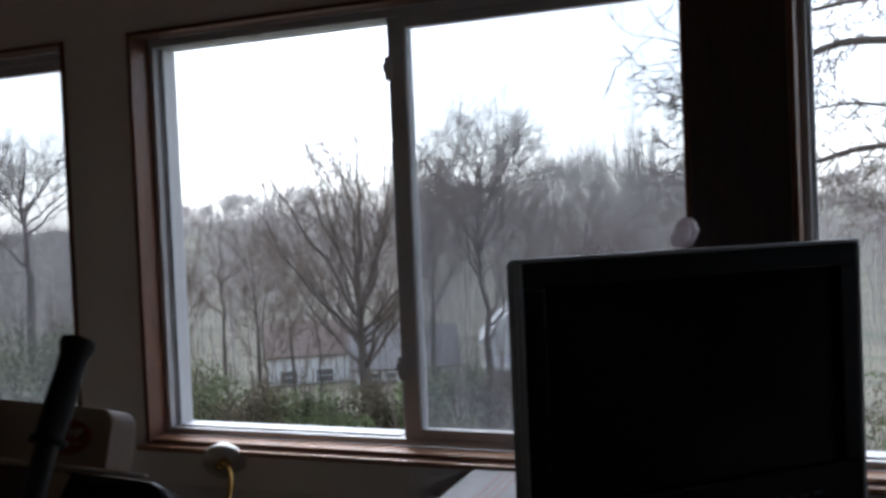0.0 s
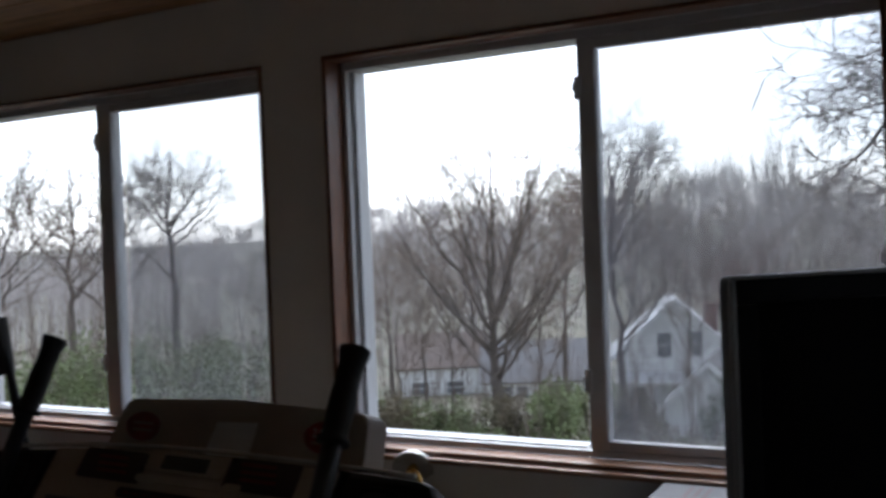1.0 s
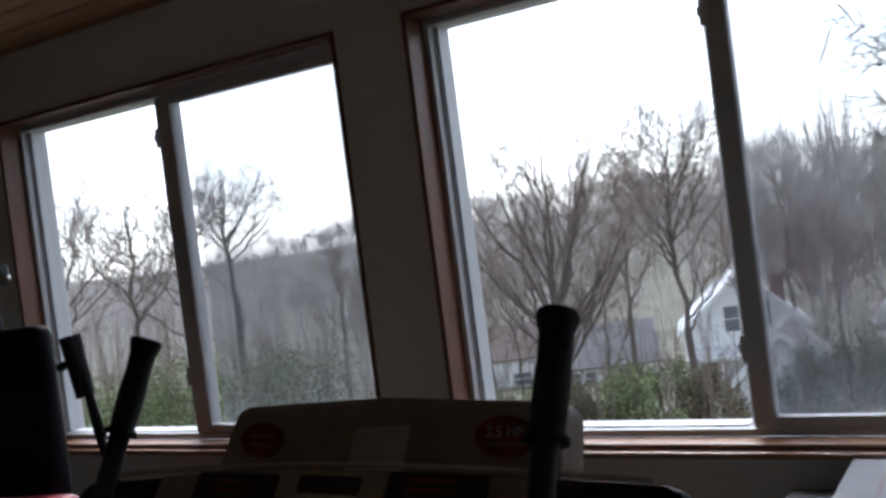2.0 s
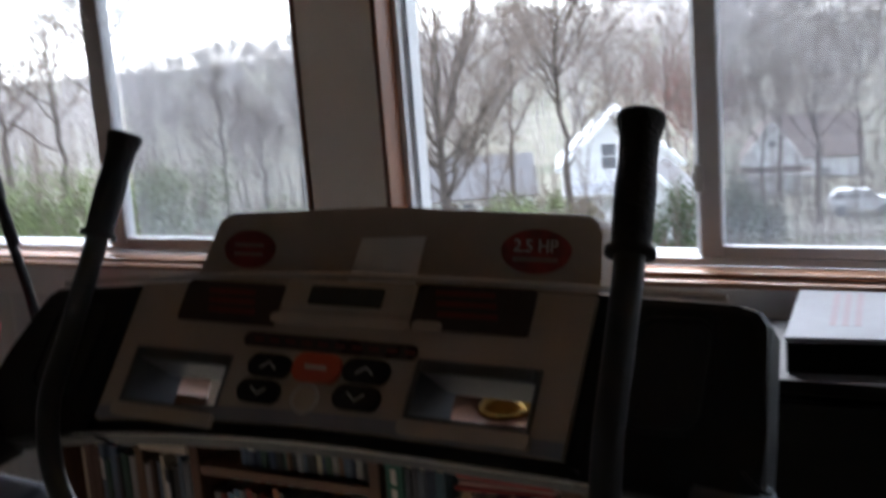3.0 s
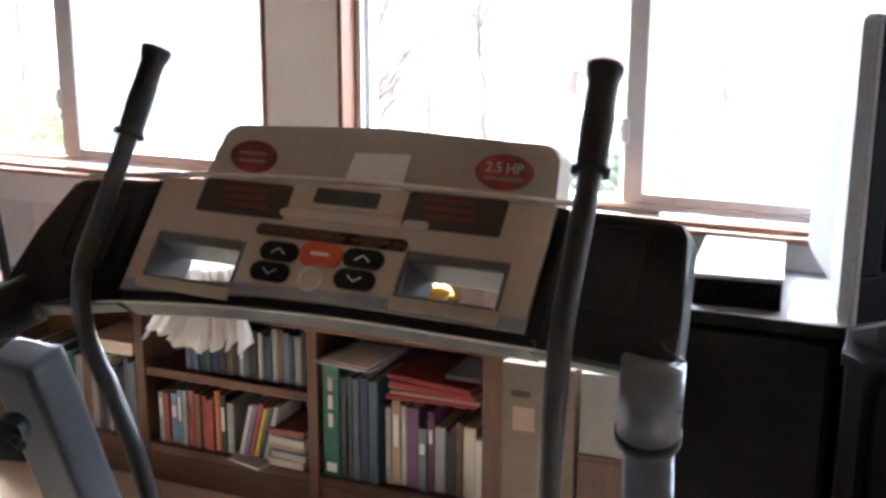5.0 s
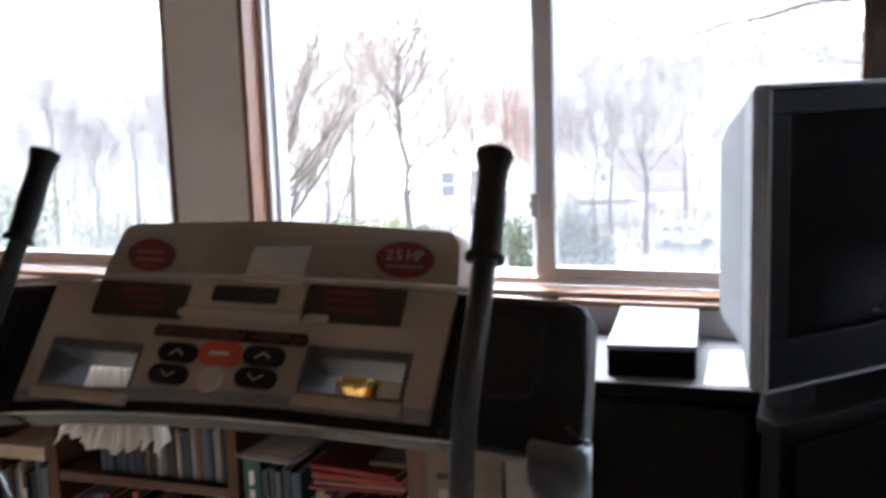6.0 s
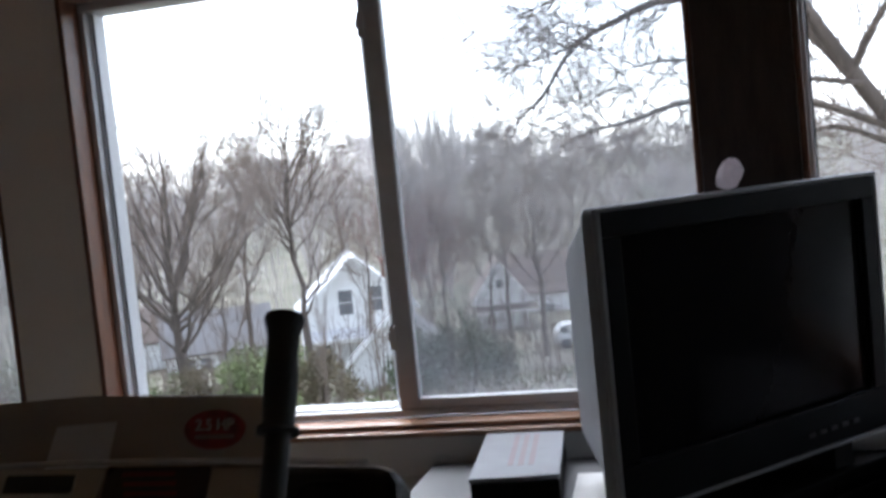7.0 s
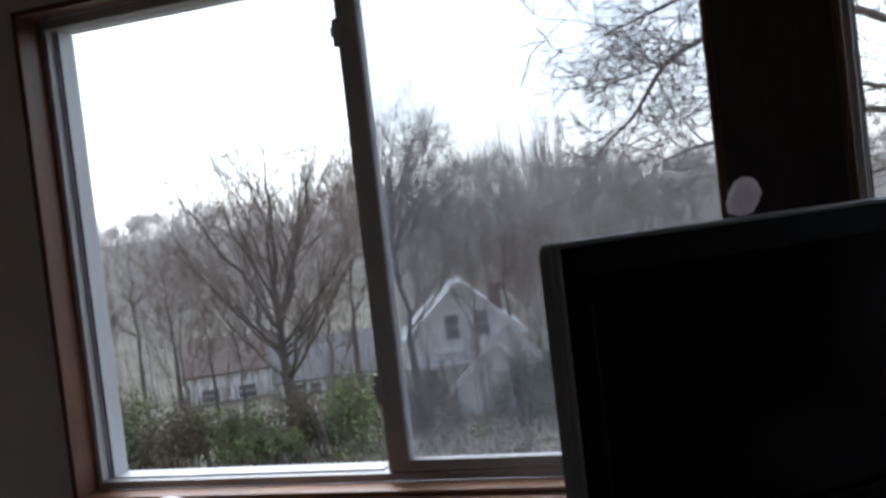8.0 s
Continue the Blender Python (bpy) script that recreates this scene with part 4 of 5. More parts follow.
# skirt below the face and bright edge lines
bm = bmesh.new()
column(bm, -0.299, 0.275, lambda a: low_edge(a) - 0.009, lambda a: low_edge(a) + 0.0015, -0.05, -0.003)
part("skirt", bm, BLACK, tread, "black lower edge of the console")
bm = bmesh.new()
column(bm, -0.297, 0.267, lambda a: low_edge(a) + 0.0065, lambda a: low_edge(a) + 0.021, 0.0042, 0.0052)
part("lower_band", bm, GREYP, tread, "grey band along the face's lower edge")
for nm, f, r in (("edge_strip", lambda a: top_edge(a) + 0.003, 0.0038), ("edge_strip", lambda a: low_edge(a) - 0.010, 0.0018)):
    bm = bmesh.new()
    tube(bm, [FACE @ Vector((a, f(a), -0.001)) for a in np.linspace(-0.435, 0.385, 24)], r, 6)
    part(nm, bm, TRIMLINE, tread, "bright moulded edge line", True)
# cup trays: open shafts with grey walls and a tan flap
for a0, a1, b0, b1 in (TL, TR):
    bm = bmesh.new()
    for lo, hi in (((a0, b0, -0.075), (a0 + 0.006, b1, 0.0045)), ((a1 - 0.006, b0, -0.075), (a1, b1, 0.0045)), ((a0 + 0.0065, b1 - 0.014, -0.06), (a1 - 0.0065, b1, 0.006)), ((a0 + 0.0065, b0, -0.075), (a1 - 0.0065, b0 + 0.005, 0.006))):
        box(bm, lo, hi, 0.002, FACE, 1)
    tray = part("tray", bm, TRAYGREY, tread, "grey open cup tray")
    part("flap", prism(bmesh.new(), rounded(a0 + 0.002, b0 - 0.016, a1 + 0.004, b0 - 0.001, 0.003), 0.0056, 0.012, FACE, 0.003), TAN2, tray, "tan flap")


def plate(name, x0, y0, x1, y1, r, h, material, parent, label="", n0=0.0045):
    return part(name, prism(bmesh.new(), rounded(x0, y0, x1, y1, r), n0, n0 + h, FACE, min(0.0012, h * 0.4)), material, parent, label)


plate("display_panel", -0.226, -0.036, -0.087, 0.012, 0.004, 0.002, DISPLAY, tread, "smoked brown display window")
plate("display_panel", 0.080, -0.026, 0.210, 0.021, 0.004, 0.002, DISPLAY, tread, "smoked brown display window")
lcd = plate("lcd_housing", -0.084, -0.014, 0.077, 0.019, 0.004, 0.003, TAN2, tread, "pale tan screen housing")
plate("screen", -0.050, -0.009, 0.043, 0.0125, 0.003, 0.0012, LCD, lcd, "dark grey liquid crystal screen", 0.0078)
plate("label_bar", -0.094, -0.031, 0.080, -0.0195, 0.0055, 0.003, TAN2, tread)
plate("label_bar", 0.083, -0.029, 0.118, -0.0175, 0.0055, 0.003, TAN2, tread)
plate("slot", -0.120, -0.059, 0.098, -0.043, 0.007, 0.0015, DISPLAY, tread, "dark brown printed slot")
for k in range(10):
    x = -0.105 + k * 0.021
    plate("mark", x, -0.0525, x + 0.012, -0.0495, 0.001, 0.0004, REDINK, tread, "", 0.0062)
for cx, cy in ((-0.155, -0.012), (0.137, 0.0)):
    for k in range(3):
        plate("mark", cx - 0.036 + 0.004 * k, cy + 0.010 - 0.011 * k, cx + 0.030 + 0.004 * k, cy + 0.015 - 0.011 * k, 0.0015, 0.0005, REDINK, tread, "dull red print", 0.0067)
for cx, cy, up in ((-0.074, -0.079, 1), (-0.078, -0.107, -1), (0.046, -0.0745, 1), (0.043, -0.102, -1)):
    b = plate("button", cx - 0.028, cy - 0.0125, cx + 0.028, cy + 0.0125, 0.0123, 0.004, BLACK, tread, "black oval key")
    bm = bmesh.new()
    tube(bm, [FACE @ Vector((cx + dx, cy + dy * up, 0.0088)) for dx, dy in ((-0.010, -0.0035), (0, 0.0035), (0.010, -0.0035))], 0.0011, 5)
    part("arrow", bm, WHITEINK, b)
b = plate("button", -0.043, -0.0915, 0.016, -0.061, 0.012, 0.005, REDB, tread, "red stop key")
plate("mark", -0.027, -0.0785, 0.0, -0.0745, 0.001, 0.0004, WHITEINK, b, "", 0.0097)
bm = bmesh.new()
tube(bm, [FACE @ Vector((-0.017 + 0.0155 * math.cos(k * math.tau / 24), -0.109 + 0.0145 * math.sin(k * math.tau / 24), 0.0075)) for k in range(25)], 0.0022, 6)
knob = part("key_ring", bm, TRIMLINE, tread, "pale ring of the safety key", True)
plate("safety_key", -0.031, -0.122, -0.003, -0.096, 0.0125, 0.002, TAN2, knob)

# raised rear panel with two round stickers and a paper note
BACK = Matrix(((1, 0, 0, 0), (0, 0.3, -0.954, 0.12), (0, 0.954, 0.3, 1.17), (0, 0, 0, 1)))
shape = [(-0.335, -0.075), (0.225, -0.075), (0.2275, -0.02), (0.226, 0.022)]
shape += [(0.202 + 0.024 * math.cos(a), 0.020 + 0.024 * math.sin(a)) for a in np.linspace(0.2, 1.5, 6)]
shape += [(-0.03, 0.050)]
shape += [(-0.268 + 0.030 * math.cos(a), 0.010 + 0.030 * math.sin(a)) for a in np.linspace(1.6, 2.5, 6)]
part("rear_panel", prism(bmesh.new(), shape, -0.045, 0.0, BACK, 0.004), TAN, tread, "tan raised rear panel")
for cx, cy, rx, readable in ((-0.236, -0.004, 0.041, False), (0.153, 0.004, 0.041, True)):
    outline = [(cx + rx * math.cos(a) * (1 + 0.012 * math.sin(5 * a)), cy + 0.0235 * math.sin(a)) for a in np.linspace(0, math.tau, 28, endpoint=False)]
    st = part("sticker", prism(bmesh.new(), outline, 0.001, 0.0018, BACK), STICK, tread, "round red sticker")
    if readable:
        words("writing", "2.5 HP", 0.019, WHITEINK, st, BACK @ Matrix.Translation((cx, cy + 0.005, 0.0024)))
        part("print_bar", prism(bmesh.new(), rounded(cx - 0.026, cy - 0.011, cx + 0.026, cy - 0.006, 0.001), 0.002, 0.0024, BACK), DULLINK, st)
    else:
        for k in range(2):
            part("print_bar", prism(bmesh.new(), rounded(cx - 0.024, cy + 0.003 - 0.011 * k, cx + 0.022, cy + 0.007 - 0.011 * k, 0.001), 0.002, 0.0024, BACK), DULLINK, st)
part("note", prism(bmesh.new(), [(-0.086, -0.045), (0.006, -0.045), (0.017, 0.017), (-0.069, 0.013)], 0.001, 0.0018, BACK), PAPER, tread, "white paper note")

# swinging arm bars with foam grips
for s, pts in ((-1, [(-0.308, 0.01, 1.321), (-0.321, -0.04, 1.208), (-0.342, -0.08, 1.105), (-0.337, -0.125, 1.035), (-0.304, -0.155, 0.965), (-0.261, -0.155, 0.883), (-0.231, -0.14, 0.75), (-0.225, -0.10, 0.45), (-0.24, -0.04, 0.16)]),
               (1, [(0.330, -0.022, 1.322), (0.338, -0.082, 1.216), (0.338, -0.110, 1.155), (0.338, -0.145, 1.082), (0.338, -0.160, 1.020), (0.334, -0.158, 0.960), (0.326, -0.14, 0.85), (0.31, -0.10, 0.45), (0.30, -0.04, 0.16)])):
    path = smooth_path(pts, 6)
    arm = part("arm_bar", tube(bmesh.new(), path[5:], 0.0128, 12), TUBE, tread, "dark painted steel arm bar", True)
    top, low = Vector(pts[0]), Vector(pts[1])
    prof = ((0.0, 0.0195), (0.04, 0.0205), (0.09, 0.0192), (0.16, 0.0165), (0.35, 0.0158), (0.55, 0.0172), (0.80, 0.0165), (0.93, 0.0160), (0.95, 0.0205), (1.0, 0.0208))
    grip = part("grip", tube(bmesh.new(), [top.lerp(low, f) for f, r in prof], [r for f, r in prof], 16), RUBBER, arm, "black foam hand grip", True)

# uprights, deck and motor hood
right = part("upright", tube(bmesh.new(), [(0.418, -0.095, 1.03), (0.412, -0.080, 0.945)], 0.0335, 18), SILVER, tread, "silver tubular upright", True)
part("collar", tube(bmesh.new(), [(0.4125, -0.0815, 0.949), (0.4115, -0.0785, 0.937)], [0.036, 0.035], 18), BLACK, right, "black plastic collar", True)
part("inner_tube", tube(bmesh.new(), [(0.412, -0.079, 0.942), (0.400, 0.08, 0.10)], 0.0275, 18), SILVER, right, "", True)
bm = bmesh.new()
q = Vector((-0.485, -0.10, 0.90)), Vector((-0.475, 0.16, 0.10))
m = look(q[0], q[1])
box(bm, (-0.05, -0.035, -(q[1] - q[0]).length), (0.05, 0.035, 0.0), 0.012, m, 3)
left = part("upright", bm, POST, tread, "silver flat upright")
bm = bmesh.new()
tube(bm, [(-0.475, -0.135, 0.80), (-0.46, -0.165, 0.80)], 0.024, 14)
tube(bm, [(-0.46, -0.16, 0.80), (-0.42, -0.172, 0.798)], 0.007, 8)
part("locking_knob", bm, BLACK, left, "black locking knob with a pin")
part("handrail", tube(bmesh.new(), smooth_path([(-0.45, -0.10, 0.985), (-0.50, -0.17, 0.955), (-0.535, -0.28, 0.935), (-0.55, -0.42, 0.925)], 5), 0.036, 12), BLACK, tread, "black padded handrail", True)
for k in range(2):
    bm = bmesh.new()
    tube(bm, smooth_path([(0.425, -0.09, 1.05 - 0.055 * k), (0.438, -0.10, 1.043 - 0.055 * k), (0.447, -0.09, 1.035 - 0.055 * k), (0.435, -0.06, 1.028 - 0.055 * k)], 4), 0.0016, 6)
    part("cable", bm, BLACK, tread, "thin black cable loop", True)
part("motor_hood", boxed((-0.33, -0.08, 0.03), (0.33, 0.30, 0.24), 0.05, None, 4), BLACK, tread)
deck = part("deck", boxed((-0.36, -1.35, 0.05), (0.36, -0.081, 0.14), 0.015), GREYP, tread)
part("belt", boxed((-0.24, -1.33, 0.141), (0.24, -0.09, 0.146), 0.002), RUBBER, deck, "black running belt")
for x in (-0.345, 0.345):
    part("side_rail", boxed((x - 0.06, -1.34, 0.1415), (x + 0.06, -0.085, 0.165), 0.008), SILVER, deck)
for x in (-0.42, 0.42):
    part("base_rail", boxed((x - 0.06, -0.30, 0.0), (x + 0.06, 0.32, 0.105), 0.015), SILVER, tread)

# ---- bookcase and what stands in it ----
CASE = pose(0.022, -0.338, 0.020, 0, 0, 0.8) @ Matrix.Diagonal((0.972, 1.0, 0.985, 1.0))
case = thing("bookcase", "low dark-stained wooden bookcase below the windows", "bookcase", CASE)
DEEP, TOP = 0.225, 0.515
for x in (-1.13, -0.56, 0.02, 0.535):
    part("upright", boxed((x, 0.0, -0.0203), (x + (0.032 if x < 0.5 else 0.055), DEEP, TOP), 0.003), WOODV, case)
part("top", boxed((-1.15, -0.012, TOP + 0.0005), (0.605, DEEP, TOP + 0.024), 0.004), WOOD, case)
part("back", boxed((-1.128, DEEP + 0.0005, 0.0), (0.585, DEEP + 0.008, TOP)), WOOD, case)
for x0, x1, z in ((-1.097, -0.561, 0.098), (-0.527, 0.019, 0.098), (0.0525, 0.5345, 0.098), (-0.527, 0.019, 0.335)):
    part("shelf", boxed((x0, 0.003, z - 0.028), (x1, DEEP, z), 0.003), WOOD, case)
part("plinth", boxed((-1.097, 0.006, -0.0203), (-0.5605, 0.024, 0.069), 0.002), WOOD, case)
part("plinth", boxed((-0.5275, 0.006, -0.0203), (0.0195, 0.024, 0.069), 0.002), WOOD, case)
part("plinth", boxed((0.0525, 0.006, -0.0203), (0.5345, 0.024, 0.069), 0.002), WOOD, case)

COVERS = {}


def cover(rgb):
    key = tuple(rgb)
    if key not in COVERS:
        COVERS[key] = shade("book_cover", rgb, 0.5, vary=0.2, scale=14, bump=0.08, grain=200)
    return COVERS[key]


def book(m, thick, high, deep, rgb, label, band=None, title=None):
    """A closed book: x is its thickness, y runs from the spine inward, z is up."""
    t = thing("book", label, "book", m, "books in the bookcase")
    c = 0.0025
    bm = bmesh.new()
    box(bm, (0, 0, 0), (c, deep, high), 0.0007, None, 1)
    box(bm, (thick - c, 0, 0), (thick, deep, high), 0.0007, None, 1)
    box(bm, (c, -0.001, 0), (thick - c, c, high), 0.001, None, 1)
    part("cover", bm, cover(rgb), t)
    part("page_block", boxed((c + 0.0003, c + 0.0005, 0.004), (thick - c - 0.0003, deep - 0.004, high - 0.004)), OLDPAPER, t)
    if band:
        part("spine_label", boxed((thick * 0.2, -0.0022, high * band[0]), (thick * 0.8, -0.0012, high * band[1])), PAPER if title else WHITEINK, t)
    if title:
        for k in range(title):
            z0 = high * (0.45 + 0.16 * k)
            part("print_bar", boxed((thick * 0.35, -0.0022, z0), (thick * 0.62, -0.0012, z0 + high * 0.12)), WHITEINK, t)
    return t


def row(x, x1, z, hi, wd, palette, seed, front=0.02, lean=0.0, labels=True):
    """Upright books side by side along a shelf."""
    rng = random.Random(seed)
    while x < x1 - wd[0]:
        w = min(rng.uniform(*wd), x1 - x)
        h = rng.uniform(*hi)
        name, rgb = palette[rng.randrange(len(palette))]
        m = CASE @ Matrix.Translation((x, front + rng.uniform(0, 0.012), z + 0.001)) @ Matrix.Rotation(radians(lean), 4, "Y")
        book(m, w, h, rng.uniform(0.13, 0.165), rgb, "%s book standing on a bookcase shelf" % name, (0.35 + 0.3 * rng.random(), 0.75 + 0.15 * rng.random()) if rng.random() < 0.14 and labels else None)
        x += w + 0.0012 + (math.tan(radians(abs(lean))) * 0.0)


MUTED = [("worn black clothbound", (0.03, 0.03, 0.035)), ("dark blue clothbound", (0.04, 0.06, 0.12)), ("faded brown clothbound", (0.16, 0.09, 0.05)), ("grey paperback", (0.30, 0.30, 0.30)), ("dark green clothbound", (0.04, 0.09, 0.07)), ("cream paperback", (0.52, 0.46, 0.36)), ("slate-blue paperback", (0.10, 0.14, 0.20))]
BRIGHT = [("faded orange paperback", (0.45, 0.14, 0.05)), ("light blue paperback", (0.12, 0.22, 0.34)), ("brown paperback", (0.20, 0.10, 0.06)), ("dull red paperback", (0.34, 0.06, 0.05)), ("black paperback", (0.03, 0.03, 0.03)), ("grey paperback", (0.32, 0.31, 0.30))]
PALE = [("cream spined", (0.58, 0.52, 0.42)), ("off-white paperback", (0.66, 0.63, 0.58)), ("tan paperback", (0.42, 0.30, 0.18)), ("pale grey", (0.46, 0.46, 0.46)), ("dark brown", (0.11, 0.06, 0.045)), ("slate-grey", (0.15, 0.17, 0.20)), ("dull purple", (0.16, 0.07, 0.15))]
row(-1.00, -0.575, 0.098, (0.20, 0.25), (0.014, 0.035), MUTED + PALE[4:6], 3)
row(-0.40, 0.012, 0.335, (0.13, 0.165), (0.010, 0.022), MUTED, 5)
row(-0.50, -0.235, 0.098, (0.15, 0.185), (0.014, 0.028), BRIGHT, 7)
for k, (nm, rgb) in enumerate((("white paperback", (0.62, 0.62, 0.64)), ("violet-blue paperback", (0.20, 0.20, 0.36)), ("red paperback", (0.42, 0.08, 0.07)), ("yellow paperback", (0.60, 0.45, 0.06)), ("dark slate paperback", (0.07, 0.09, 0.11)), ("pale grey paperback", (0.50, 0.51, 0.50)))):
    m = CASE @ Matrix.Translation((-0.225 + 0.0165 * k, 0.02, 0.100)) @ Matrix.Rotation(radians(14), 4, "Y")
    book(m, 0.0145, 0.165 + 0.006 * (k % 3), 0.14, rgb, nm + " leaning on a bookcase shelf")
z = 0.100
for k, (nm, rgb, w) in enumerate((("cream", (0.55, 0.48, 0.38), 0.024), ("pale grey", (0.48, 0.48, 0.48), 0.018), ("tan", (0.45, 0.34, 0.22), 0.022), ("white", (0.66, 0.65, 0.63), 0.022), ("dull red", (0.32, 0.09, 0.09), 0.018))):
    m = CASE @ Matrix.Translation((-0.115 + 0.008 * (k % 2), 0.004 + 0.006 * (k % 3), z + w)) @ Matrix.Rotation(radians(90), 4, "Y") @ Matrix.Rotation(radians(3 * (k % 2)), 4, "X")
    book(m, w, 0.115, 0.16, rgb, nm + " book lying flat in a short stack")
    z += w + 0.0015
t = thing("magazine", "pale open magazine hanging over a shelf edge", "magazine", CASE @ pose(-0.17, 0.0, 0.1005, 0, 0, -14))
part("page_block", boxed((-0.06, -0.03, 0.0), (0.06, 0.12, 0.006), 0.002), PAPER, t)
part("cover", boxed((-0.061, -0.031, 0.0062), (0.061, 0.121, 0.0072)), cover((0.55, 0.55, 0.60)), t)

book(CASE @ Matrix.Translation((0.064, 0.008, 0.099)), 0.052, 0.325, 0.19, (0.02, 0.115, 0.085), "tall dark green hardback volume with pale lettering", (0.05, 0.13), 3)
x = 0.1175
for k, (nm, rgb, w) in enumerate((("dark slate binder", (0.05, 0.055, 0.07), 0.018), ("dark slate binder", (0.06, 0.065, 0.08), 0.016), ("grey-blue binder", (0.09, 0.11, 0.15), 0.020), ("navy binder", (0.03, 0.04, 0.08), 0.026), ("teal-blue binder", (0.05, 0.10, 0.14), 0.026))):
    book(CASE @ Matrix.Translation((x, 0.012 + 0.003 * (k % 2), 0.099)), w, 0.292 + 0.005 * (k % 2), 0.19, rgb, nm + " standing on a bookcase shelf")
    x += w + 0.0015
row(0.245, 0.532, 0.098, (0.17, 0.245), (0.014, 0.036), PALE + MUTED[:5], 21, 0.025)
z = 0.352
for k, (nm, rgb, w) in enumerate((("red folder", (0.26, 0.02, 0.025), 0.010), ("dull pink folder", (0.42, 0.24, 0.22), 0.012), ("cream folder", (0.5, 0.4, 0.34), 0.008), ("red folder", (0.30, 0.025, 0.022), 0.018), ("crimson folder", (0.22, 0.015, 0.022), 0.014))):
    m = CASE @ Matrix.Translation((0.255 + 0.01 * (k % 2), 0.01 + 0.008 * (k % 3), z + w)) @ Matrix.Rotation(radians(90), 4, "Y") @ Matrix.Rotation(radians(-5 + 3.2 * k), 4, "X")
    book(m, w, 0.255, 0.19, rgb, nm + " lying on top of a row of books")
    z += w + 0.0015
book(CASE @ Matrix.Translation((0.42, 0.03, z + 0.014)) @ Matrix.Rotation(radians(90), 4, "Y"), 0.012, 0.10, 0.15, (0.36, 0.37, 0.36), "grey booklet lying on a pile of folders")
t = thing("folder", "mauve-grey plastic folder lying over the binders", "folder", CASE @ pose(0.152, 0.082, 0.431, 0, 0, -7))
part("cover", prism(bmesh.new(), rounded(-0.088, -0.105, 0.092, 0.10, 0.015), 0.0, 0.006, None, 0.002), cover((0.36, 0.33, 0.38)), t)
part("paper_block", boxed((-0.07, -0.095, 0.0065), (0.08, 0.09, 0.010), 0.001), PAPER, t)
t = thing("flat_box", "cream cardboard box lying on a row of books", "box", CASE @ pose(-0.665, 0.012, 0.352))
part("base", boxed((-0.085, 0.0, 0.0), (0.085, 0.16, 0.030), 0.003), cover((0.58, 0.50, 0.40)), t)
part("lid", boxed((-0.088, -0.003, 0.0305), (0.088, 0.163, 0.042), 0.003), cover((0.62, 0.54, 0.43)), t)

# ruffled white cloth that hangs over the bookcase's front edge
t = thing("ruffled_cloth", "white ruffled cotton cloth hanging over the bookcase edge", "cloth", CASE @ pose(-0.30, 0, 0))
bm = bmesh.new()
rows_v = []
N = 90
for j, (z, f, wide) in enumerate(((0.662, 0.12, 0.085), (0.668, 0.05, 0.090), (0.666, 0.000, 0.098), (0.645, -0.024, 0.110), (0.585, -0.032, 0.130), (0.525, -0.040, 0.150), (0.480, -0.054, 0.170), (0.455, -0.066, 0.180))):
    ring = []
    amp = (0.0, 0.001, 0.003, 0.005, 0.008, 0.012, 0.020, 0.026)[j]
    for k in range(N + 1):
        u = k / N * 2 - 1
        w = math.sin(k / N * math.tau * 8 + 0.9 * math.sin(k * 0.31)) * amp
        w2 = math.sin(k / N * math.tau * 23 + 1.0) * amp * 0.35
        sc = 0.012 * math.sin(k / N * math.tau * 9 + 1.2) + 0.010 * math.sin(k / N * 9.0) if j >= 6 else 0.0
        ring.append(bm.verts.new((u * wide, f + w + w2 + (0.02 * u * u if j > 2 else 0) - (0.008 if j > 3 else 0), z + sc * (j - 5) * 0.5)))
    rows_v.append(ring)
for r0, r1 in zip(rows_v, rows_v[1:]):
    for k in range(N):
        bm.faces.new((r0[k], r0[k + 1], r1[k + 1], r1[k]))
ob = part("ruffle", bm, CLOTH, t, "", True)
mod = ob.modifiers.new("thickness", "SOLIDIFY")
mod.thickness = 0.002

t = thing("basket", "small white round basket on the bookcase", "basket", CASE @ pose(-0.30, 0.085, TOP + 0.0245))
part("body", lathe(bmesh.new(), ((0.070, 0.0), (0.078, 0.05), (0.082, 0.118), (0.076, 0.118), (0.070, 0.05), (0.062, 0.006)), 28), CLOTH, t, "", True)

# brass lamp with a white dome on the bookcase
lamp = thing("table_lamp", "small brass table lamp with a white glass dome shade", "lamp", pose(0.388, -0.250, 0.5515) @ Matrix.Scale(1.03, 4))
part("base", lathe(bmesh.new(), ((0.068, 0), (0.070, 0.008), (0.064, 0.020), (0.046, 0.036), (0.044, 0.055), (0.056, 0.080), (0.054, 0.100), (0.034, 0.116), (0.014, 0.124)), 28), BRASS, lamp, "polished brass foot", True)
part("stem", tube(bmesh.new(), smooth_path([(0, 0, 0.12), (0.005, 0.01, 0.15), (-0.018, 0.04, 0.175), (-0.035, 0.075, 0.215), (-0.062, 0.105, 0.248), (-0.080, 0.118, 0.258)], 5), 0.0075, 10), BRASS, lamp, "curved brass stem", True)
for z in (0.132, 0.148):
    part("collar", lathe(bmesh.new(), ((0.008, -0.008), (0.015, -0.004), (0.016, 0.003), (0.009, 0.008)), 18, Matrix.Translation((0.0, 0.008, z))), BRASS, lamp, "", True)
dome = []
for a in np.linspace(0, 1.5, 9):
    dome.append((0.058 * math.cos(a), 0.048 * math.sin(a)))
prof = dome + [(0.001, 0.0485), (0.001, 0.045)] + [(0.054 * math.cos(a), 0.044 * math.sin(a)) for a in np.linspace(1.5, 0, 9)]
